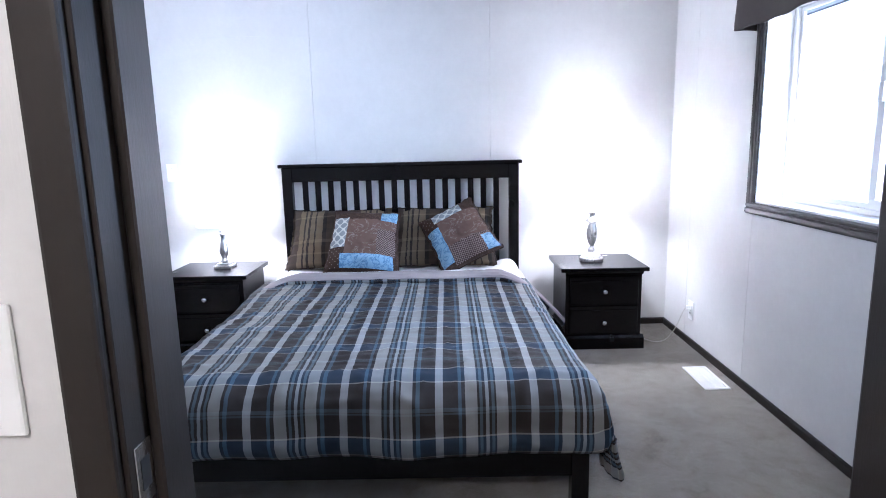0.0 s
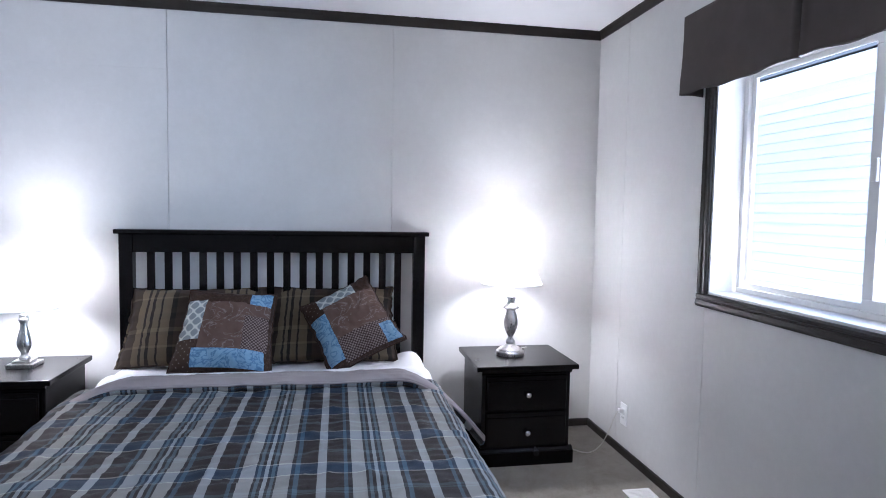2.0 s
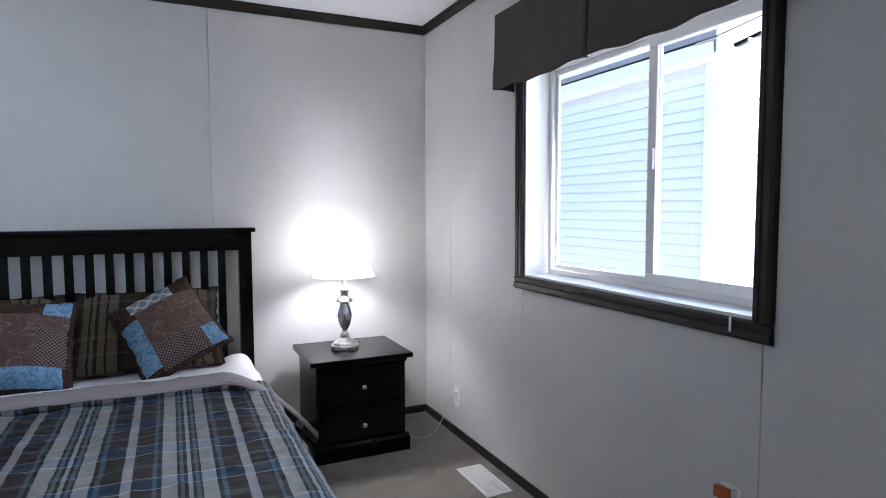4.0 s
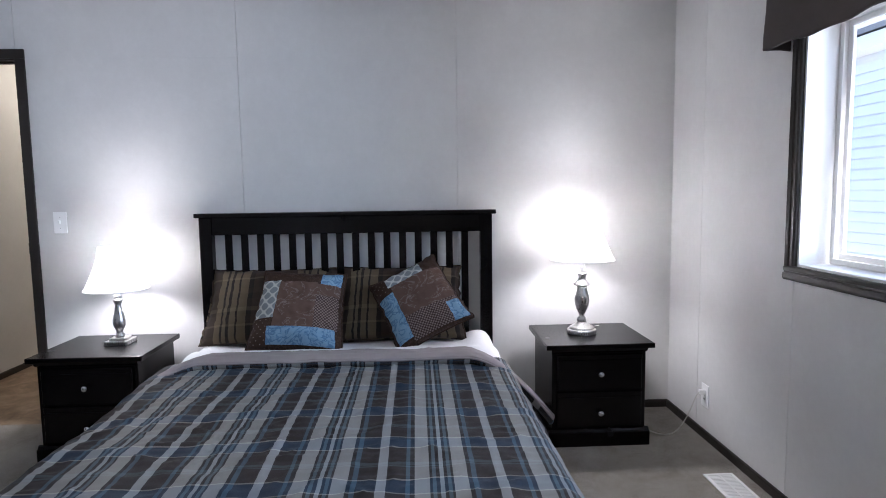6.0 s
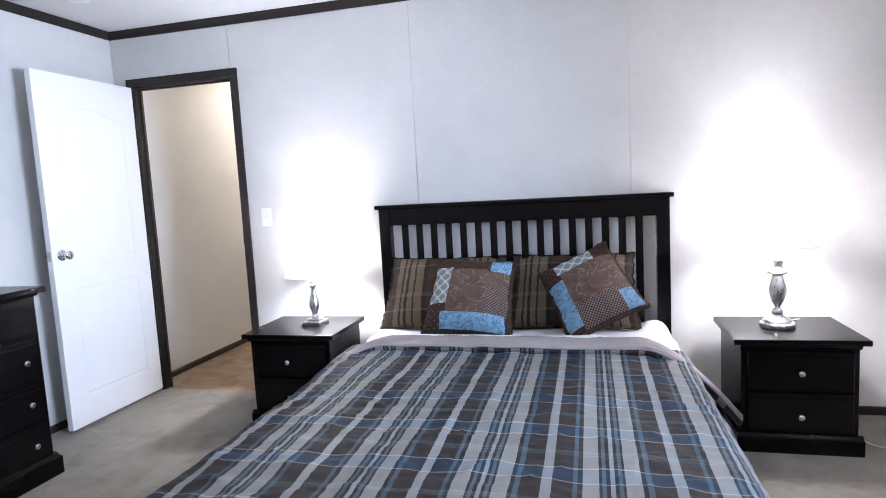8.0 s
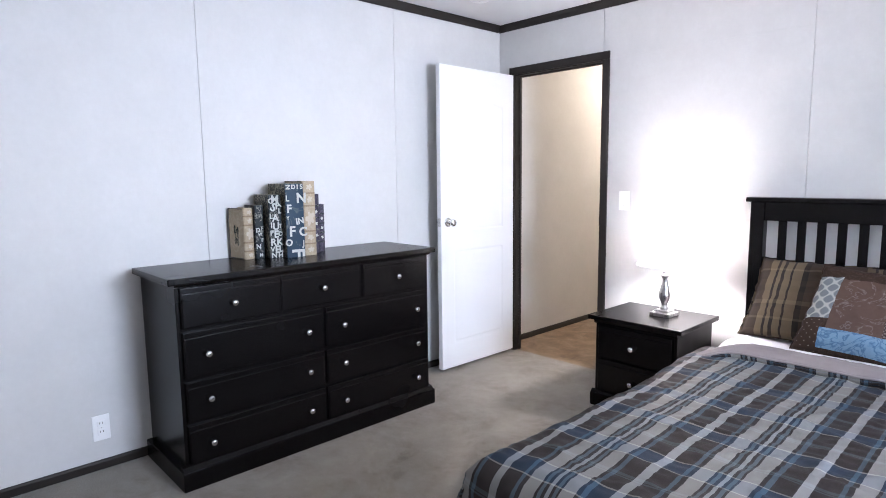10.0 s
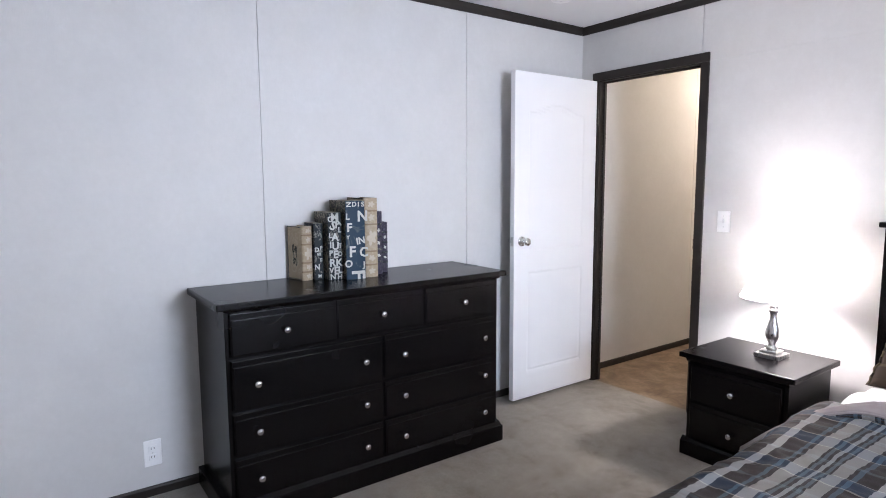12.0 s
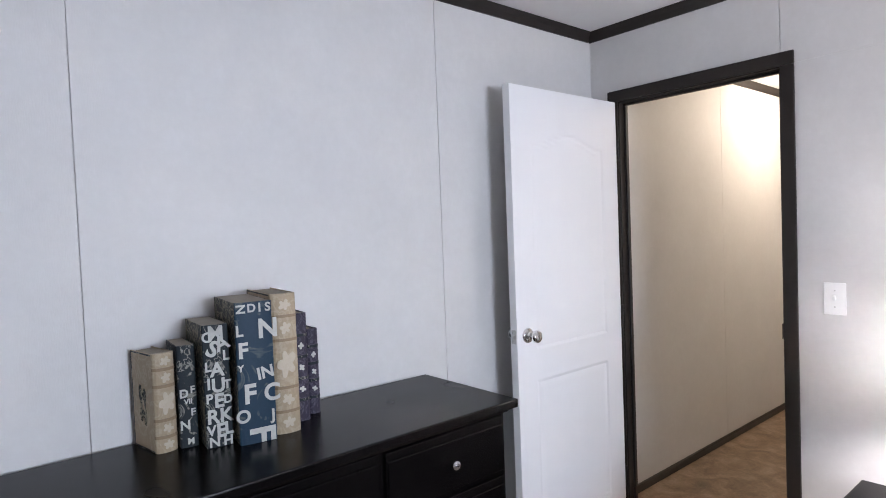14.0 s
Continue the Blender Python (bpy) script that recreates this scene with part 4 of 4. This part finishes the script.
_ns = nightstand(pose(1.327, 3.898, 0), "espresso two-drawer nightstand in the corner by the window")
_n2 = copy_thing(_ns, pose(-1.170, 3.900, 0))
tagged(_n2, "espresso two-drawer nightstand between bed and bath door")


# ---- table lamps ----
def table_lamp(m, kind, label):
    t = thing("table_lamp", m, label, "table lamp", "bedside lamps")
    if kind == "round":
        part("base", lathe(smooth_profile([(0.077, 0.0), (0.077, 0.016), (0.074, 0.022), (0.066, 0.024), (0.062, 0.034), (0.040, 0.046), (0.024, 0.060)], 3), 56), NICKEL, t, "round brushed nickel base", True)
        body = [(0.022, 0.0595), (0.026, 0.070), (0.023, 0.080), (0.013, 0.092), (0.014, 0.102), (0.026, 0.125), (0.035, 0.160), (0.037, 0.185), (0.030, 0.222), (0.024, 0.245), (0.026, 0.250), (0.044, 0.258),
                (0.045, 0.264), (0.030, 0.280), (0.020, 0.292), (0.024, 0.312), (0.028, 0.322), (0.012, 0.328)]
        z_s, r0, r1, hh = 0.395, 0.165, 0.078, 0.245
    else:
        part("foot", box(-0.058, 0.058, -0.058, 0.058, 0.0, 0.020, 0.003, 2), NICKEL, t, "square brushed nickel base")
        part("step", box(-0.040, 0.040, -0.040, 0.040, 0.0202, 0.034, 0.004, 2), NICKEL, t)
        body = [(0.022, 0.0342), (0.024, 0.044), (0.016, 0.056), (0.018, 0.070), (0.028, 0.092), (0.032, 0.114), (0.027, 0.145), (0.018, 0.180), (0.016, 0.205), (0.020, 0.216), (0.024, 0.228), (0.019, 0.236), (0.018, 0.252), (0.010, 0.256)]
        z_s, r0, r1, hh = 0.285, 0.152, 0.075, 0.215
    bm = lathe(smooth_profile(body, 4), 48)
    for v in bm.verts:   # soft flutes on the belly
        r = math.hypot(v.co.x, v.co.y)
        if kind == "round" and 0.105 < v.co.z < 0.245 and r > 0.01:
            k = 1 + 0.05 * math.cos(16 * math.atan2(v.co.y, v.co.x)) * math.sin(math.pi * (v.co.z - 0.105) / 0.14)
            v.co.x, v.co.y = v.co.x * k, v.co.y * k
    part("baluster", bm, NICKEL, t, "turned nickel stem", True)
    zb = body[-1][1]
    part("socket", lathe([(0.011, zb), (0.011, zb + 0.02), (0.017, zb + 0.024), (0.017, zb + 0.085), (0.012, zb + 0.09)], 24), PLASTIC, t, "", False)
    g = part("bulb", lathe(smooth_profile([(0.013, zb + 0.09), (0.016, zb + 0.105), (0.029, zb + 0.135), (0.028, zb + 0.155), (0.012, zb + 0.172), (0.001, zb + 0.174)], 3), 20), BULB, t, "lit bulb", True)
    g.visible_shadow = False
    prof = []
    for i in range(17):
        f = i / 16
        prof.append((r1 + (r0 - r1) * (1 - f) ** 1.45, z_s + hh * f))
    sh = part("shade", lathe(prof, 64, False), SHADE, t, "flared white fabric shade glowing", True)
    for r, z in ((r0, z_s), (r1, z_s + hh)):
        part("shade_rim", lathe([(r - 0.002, z - 0.003), (r + 0.0015, z - 0.003), (r + 0.0015, z + 0.003), (r - 0.002, z + 0.003), (r - 0.002, z - 0.003)], 64, False), SHEET, t)
    hz = z_s + hh - 0.012
    hp = bmesh.new()
    for k in range(3):
        b = box(0.004, r1 - 0.001, -0.0012, 0.0012, hz - 0.0012, hz + 0.0012)
        add(hp, b, pose(0, 0, 0, 0, 0, 120 * k))
    part("spider", hp, NICKEL, t)
    part("finial", lathe(smooth_profile([(0.004, hz - 0.004), (0.006, hz + 0.006), (0.009, hz + 0.014), (0.001, hz + 0.024)], 3), 16), NICKEL, t, smooth=True)
    return t


_lr = table_lamp(pose(1.30, 3.92, 0.5282), "round", "lit nickel table lamp with round base and flared white shade")
table_lamp(pose(-1.125, 3.94, 0.5282, 0, 0, 0), "square", "lit nickel table lamp with square base and white shade")
_cd = [(1.36, 3.985, 0.534), (1.45, 4.10, 0.534), (1.55, 4.142, 0.50), (1.60, 4.15, 0.30), (1.60, 4.08, 0.05), (1.61, 3.90, 0.008), (1.68, 3.76, 0.006), (1.76, 3.74, 0.03), (1.83, 3.745, 0.16), (1.85, 3.742, 0.235), (1.868, 3.742, 0.245)]
tube([(x - 1.30, y - 3.92, z - 0.5282) for x, y, z in _cd], 0.0026, "cord", CORD, _lr, "clear plastic cord")
part("plug", box(-0.026, 0, -0.011, 0.011, -0.012, 0.012, 0.004, 2), PLASTIC, _lr, "small white plug", at=pose(XE - 0.0085 - 1.30, 3.742 - 3.92, 0.245 - 0.5282))


# ---- dresser ----
def dresser():
    w, dpt, h = 1.468, 0.475, 0.913
    t = thing("dresser", pose(XW + 0.012 + dpt / 2, 2.352, 0, 0, 0, 90), "espresso nine-drawer dresser against the wall", "dresser")
    hw, hd = w / 2, dpt / 2
    part("top", box(-hw, hw, -hd, hd, h - 0.028, h, 0.005, 2), WOOD, t)
    part("body", box(-hw + 0.035, hw - 0.035, -hd + 0.034, hd - 0.002, 0.06, h - 0.0282, 0.002, 1), WOOD_Z, t)
    part("neck_moulding", extrude([(-hd + 0.0335, h - 0.0285), (-hd + 0.014, h - 0.0285), (-hd + 0.018, h - 0.038), (-hd + 0.030, h - 0.042), (-hd + 0.0335, h - 0.044)], "x", -hw + 0.030, hw - 0.030), WOOD, t)
    part("plinth", box(-hw + 0.008, hw - 0.028, -hd - 0.012, hd - 0.006, 0, 0.085, 0.004, 2), WOOD, t)
    part("plinth_moulding", extrude([(-hd + 0.0335, 0.0852), (-hd - 0.006, 0.0852), (-hd + 0.012, 0.100), (-hd + 0.0335, 0.106)], "x", -hw + 0.014, hw - 0.034), WOOD, t)
    y = -hd + 0.032
    a, b = -hw + 0.052, hw - 0.052
    third = (b - a - 0.028) / 3
    for i in range(3):
        x0 = a + i * (third + 0.014)
        drawer(t, x0, x0 + third, 0.694, 0.868, y + (0.010 if i == 1 else 0.0), [((x0 + third / 2), 0.779)], WOOD)
    halfw = (b - a - 0.014) / 2
    for k, z0 in enumerate((0.476, 0.286, 0.096)):
        z1 = z0 + (0.206 if k == 0 else 0.178)
        for i in range(2):
            x0 = a + i * (halfw + 0.014)
            drawer(t, x0, x0 + halfw, z0, z1 - 0.004, y, [(x0 + 0.095, z0 + 0.10 - 0.008 * k), (x0 + halfw - 0.095, z0 + 0.10 - 0.008 * k)], WOOD)
    return t


dresser()


# ---- books ----
CREAM_BOOK = speckled("cream_book_cloth", (0.38, 0.30, 0.20), (0.46, 0.38, 0.27), 14, 0.48, 0.62, 0.5, "Object")
CREAM_BAND = varied("cream_book_band", (0.27, 0.19, 0.11), (0.2, 0.14, 0.08), 50, 0.5)
PRINT_WHITE = varied("printed_white", (0.60, 0.60, 0.56), (0.34, 0.34, 0.30), 60, 0.6)
NAVY_BOOK = speckled("navy_book_cloth", (0.010, 0.034, 0.062), (0.10, 0.12, 0.115), 9, 0.55, 0.66, 0.5, "Object")
BLACK_BOOK = speckled("black_printed_book", (0.014, 0.020, 0.024), (0.28, 0.27, 0.23), 16, 0.53, 0.60, 0.5, "Object")
CAMO_BOOK = speckled("olive_printed_book", (0.018, 0.020, 0.016), (0.36, 0.32, 0.22), 24, 0.45, 0.58, 0.5, "Object")
PLUM_BOOK = speckled("plum_book_cloth", (0.035, 0.030, 0.050), (0.10, 0.085, 0.12), 30, 0.48, 0.60, 0.5, "Object")
CREAM_PRINT = varied("pale_stamping", (0.54, 0.475, 0.375), (0.40, 0.335, 0.245), 90, 0.6)
PAGES = varied("page_edges", (0.30, 0.26, 0.20), (0.2, 0.17, 0.13), 90, 0.8, stretch=(1, 1, 8))
TAN_TOP = varied("tan_block_top", (0.27, 0.235, 0.18), (0.2, 0.17, 0.13), 40, 0.6)


def rosette(radius, lobes, cut):
    """A flat printed blossom of one outline, facing -y."""
    bm = bmesh.new()
    n = lobes * 10
    ring = []
    for i in range(n):
        a = 2 * math.pi * i / n
        k = 1 - cut * (0.5 + 0.5 * math.cos(lobes * a)) ** 1.6 + 0.10 * math.sin(2 * a + 0.7)
        ring.append((radius * k * math.cos(a), radius * k * math.sin(a)))
    mid = bm.verts.new((0, -0.0009, 0))
    vs = [bm.verts.new((x, -0.0006, z)) for x, z in ring]
    back = [bm.verts.new((x, 0.0008, z)) for x, z in ring]
    for i in range(n):
        j = (i + 1) % n
        bm.faces.new((mid, vs[i], vs[j]))
        bm.faces.new((vs[i], back[i], back[j], vs[j]))
    return bm


def book(at, yaw, w, dpt, h, mat, label, style):
    """A standing book; the spine looks to local -y at y = 0, its width runs along x."""
    t = thing("book", Matrix.Translation(at) @ pose(0, 0, 0, 0, 0, yaw), label, "book", "books on the dresser")
    hw = w / 2
    c = 0.003
    for s in (-1, 1):
        a, b = sorted((s * hw, s * (hw - c)))
        part("cover_board", box(a, b, 0.004, dpt, 0, h, 0.0012, 1), mat, t)
    n = 9
    prof = [(hw, 0.0042)] + [(hw * math.cos(math.pi * i / n), -0.016 * math.sin(math.pi * i / n) * (1 if style == "cream" or style == "plum" else 0.35) + 0.004) for i in range(1, n)] + [(-hw, 0.0042)] + [(-hw + c, 0.007), (hw - c, 0.007)]
    part("spine", extrude(prof, "z", 0, h), mat, t)
    part("page_block", box(-hw + c, hw - c, 0.0072, dpt - 0.004, 0.003, h - (0.0005 if style == "print" else 0.004)), PAGES if style != "print" else TAN_TOP, t)
    if style == "cream":
        # dark edging and a leaf on the side board
        fr = bmesh.new()
        for ya, yb, za, zb in ((0.006, dpt - 0.001, h - 0.0055, h - 0.0015), (dpt - 0.006, dpt - 0.001, 0.002, h - 0.0058), (0.006, dpt - 0.0063, 0.002, 0.005)):
            box(-hw - 0.0007, -hw + 0.0004, ya, yb, za, zb, 0.0, 1, fr)
        part("dark_edging", fr, BLACK_BOOK, t)
        lf = rosette(dpt * 0.30, 4, 0.5)
        bmesh.ops.transform(lf, matrix=Matrix.Translation((-hw - 0.0008, dpt * 0.48, h * 0.46)) @ pose(0, 0, 0, 0, 0, 90) @ Matrix.Diagonal((0.62, 1, h * 0.24 / (dpt * 0.30), 1)), verts=lf.verts)
        part("printed_leaf", lf, CAMO_BOOK, t)
    if style in ("cream", "plum"):
        zs = (0.16, 0.33, 0.67, 0.84) if style == "cream" else (0.2, 0.4, 0.6, 0.8)
        for z in zs:
            pr = [(hw * math.cos(math.pi * i / n) * 1.02, -0.0185 * math.sin(math.pi * i / n) + 0.0035) for i in range(n + 1)] + [(-hw, 0.006), (hw, 0.006)]
            part("raised_band", extrude(pr, "z", h * z - 0.004, h * z + 0.004), CREAM_BAND if style == "cream" else BLACK_BOOK, t)
        for z in ((0.08, 0.245, 0.5, 0.755, 0.92) if style == "cream" else (0.3, 0.5, 0.7)):
            big = (0.72 if z == 0.5 else 0.46) if style == "cream" else 0.40
            fl = rosette(hw * big, 5 if style == "cream" else 4, 0.42)
            tall = 1.55 if style == "cream" and z == 0.5 else 1.1
            bmesh.ops.transform(fl, matrix=pose(0, 0, 0, 0, z * 200, 0) if tall < 1.5 else Matrix.Diagonal((1, 1, tall, 1)), verts=fl.verts)
            part("stamped_motif", fl, CREAM_PRINT if style == "cream" else PRINT_WHITE, t, at=pose(0, -0.0125, h * z))
    return t


BZ = 0.9132


def spine_book(pa, pb, dpt, h, mat, label, style):
    (x0, y0), (x1, y1) = pa, pb
    w = math.hypot(x1 - x0, y1 - y0)
    yaw = math.degrees(math.atan2(y1 - y0, x1 - x0))
    return book(Vector(((x0 + x1) / 2, (y0 + y1) / 2, BZ)), yaw, w, dpt, h, mat, label, style), w


def print_letters(bk, w, h, rows, mat=PRINT_WHITE):
    for txt, fx, fz, size, turn in rows:
        lettering(txt, size, pose(fx * w, -0.0032, fz * h, 90, turn, 0), mat, bk)


spine_book((-2.424, 2.106), (-2.434, 2.162), 0.125, 0.256, CREAM_BOOK, "cream book with raised bands and flower stamping", "cream")
b2, w2 = spine_book((-2.416, 2.164), (-2.412, 2.209), 0.140, 0.268, BLACK_BOOK, "narrow navy book printed with white letters", "print")
b3, w3 = spine_book((-2.362, 2.213), (-2.356, 2.279), 0.195, 0.320, BLACK_BOOK, "black book covered in white letters", "print")
b4, w4 = spine_book((-2.318, 2.284), (-2.306, 2.380), 0.240, 0.374, NAVY_BOOK, "tall navy book printed with large white letters", "print")
spine_book((-2.336, 2.388), (-2.328, 2.460), 0.220, 0.386, CREAM_BOOK, "tall cream book with raised bands and flower stamping", "cream")
spine_book((-2.402, 2.478), (-2.396, 2.524), 0.155, 0.316, PLUM_BOOK, "plum book with small stamped butterflies", "plum")
spine_book((-2.440, 2.538), (-2.438, 2.580), 0.118, 0.258, PLUM_BOOK, "short plum book with small stamped butterflies", "plum")
for bk in (b3, b4):
    for o in bk.children:
        if o.name.startswith("cover_board"):
            o.data.materials[0] = CAMO_BOOK
print_letters(b2, w2, 0.268, [("D", -0.22, 0.53, 0.030, 0), ("F", 0.26, 0.56, 0.026, 0), ("N", -0.22, 0.22, 0.034, 0), ("F", 0.24, 0.34, 0.026, 0), ("VII", 0.0, 0.45, 0.018, 0), ("M", 0.05, 0.06, 0.022, 0)])
print_letters(b3, w3, 0.320, [("A", 0.0, 0.63, 0.050, 0), ("U", 0.02, 0.50, 0.050, 0), ("E", 0.02, 0.375, 0.050, 0), ("E", 0.05, 0.13, 0.050, 0), ("L", 0.36, 0.74, 0.036, 0), ("R", -0.24, 0.25, 0.050, 0), ("K", 0.26, 0.25, 0.050, 0),
                              ("M", 0.0, 0.94, 0.052, 180), ("L", -0.34, 0.66, 0.034, 0), ("S", -0.14, 0.80, 0.058, 30), ("A", 0.22, 0.84, 0.050, -20), ("N", -0.22, 0.045, 0.036, 0), ("L", 0.34, 0.14, 0.046, 0),
                              ("I", -0.34, 0.52, 0.040, 0), ("P", -0.34, 0.40, 0.034, 0), ("T", 0.36, 0.50, 0.032, 0), ("H", 0.30, 0.04, 0.034, 0), ("V", -0.32, 0.14, 0.036, 0), ("D", 0.36, 0.38, 0.030, 0), ("C", -0.34, 0.90, 0.036, 0)])
print_letters(b4, w4, 0.374, [("N", 0.36, 0.80, 0.070, 0), ("F", -0.33, 0.66, 0.056, 0), ("IN", 0.24, 0.49, 0.044, -8), ("F", -0.20, 0.35, 0.070, 0), ("C", 0.40, 0.34, 0.062, 0), ("O", -0.40, 0.20, 0.046, 0), ("F", 0.06, 0.06, 0.092, 90),
                              ("N", -0.36, 0.955, 0.032, 90), ("D", -0.06, 0.955, 0.030, 0), ("I", 0.16, 0.955, 0.032, 0), ("S", 0.38, 0.955, 0.032, 0), ("L", -0.41, 0.80, 0.040, 0), ("J", 0.40, 0.18, 0.040, 0), ("Y", -0.41, 0.54, 0.024, 0)])


# ---- outside ----
ground = setting("ground", box(2.06, 400, -400, 400, -0.65, -0.6), GROUND, "gravel yard beyond the window, kept pale to bounce light", "ground")


def neighbour():
    """House next door: a corner towards the window, lap siding on two faces, low eave."""
    cx, cy, top, low = 4.55, 4.35, 2.50, -0.6
    t = thing("neighbour_house", pose(cx, cy, low), "light grey lap-sided house next door", "house")
    hh = top - low
    part("wall", box(0.02, 7.0, 0.02, 11.0, 0, hh), SIDING, t)
    part("corner_post", box(-0.03, 0.07, -0.03, 0.07, 0, hh, 0.006, 2), VINYL_W, t, "white corner trim")
    e = 0.097
    n = int(hh / e)
    prof_y = [(0.0, 0), (-0.004, 0), (-0.004, 0.011), (-0.032, 0.011), (-0.032, 0.020), (-0.012, e - 0.001), (0.0, e - 0.001)]
    west = extrude([(0.0195 + p, q) for p, q in prof_y], "y", 0.071, 11.0)
    south = extrude([(0.0195 + p, q) for p, q in prof_y], "x", 0.071, 7.0)
    fw = part("siding_board", west, SIDING, t)
    fs = part("siding_board", south, SIDING, t)
    for k in range(1, n):
        for src in (fw, fs):
            o = new("siding_board", src.data)
            o.parent = t
            o.matrix_basis = pose(0, 0, k * e)
    for k in range(16):
        z = k * e + 0.03
        cut = z / 1.6 * 3.5 + 0.12
        if cut < 3.3:
            part("siding_board", extrude([(0.0195 + p, hh + z + q) for p, q in prof_y], "x", cut, 7.0 - cut), SIDING, t)
    part("gable", extrude([(0.02, hh), (7.0, hh), (3.5, hh + 1.6)], "y", 0.02, 0.12), SIDING, t)
    part("fascia", box(-0.20, -0.17, -0.18, 11.2, hh - 0.02, hh + 0.10, 0.004, 1), VINYL_W, t, "white fascia board")
    part("soffit", box(-0.17, 0.02, -0.18, 11.2, hh - 0.02, hh - 0.005), VINYL_W, t)
    part("eave_return", box(-0.169, 0.0195, -0.159, 0.0195, hh - 0.0195, hh + 0.09), VINYL_W, t)
    for y0, y1, d, nm in ((-0.16, 0.02, 0.018, "rake_soffit"), (-0.19, -0.16, 0.11, "rake_board")):
        part(nm, extrude([(-0.20, hh + 0.105), (3.5, hh + 1.745), (7.20, hh + 0.105), (7.20, hh + 0.105 - d), (3.5, hh + 1.745 - d), (-0.20, hh + 0.105 - d)], "y", y0, y1), VINYL_W, t)
    part("roof", extrude([(-0.22, hh + 0.11), (3.5, hh + 1.75), (7.22, hh + 0.11), (7.22, hh + 0.16), (3.5, hh + 1.85), (-0.22, hh + 0.16)], "y", -0.20, 11.25), SHINGLE, t)


neighbour()
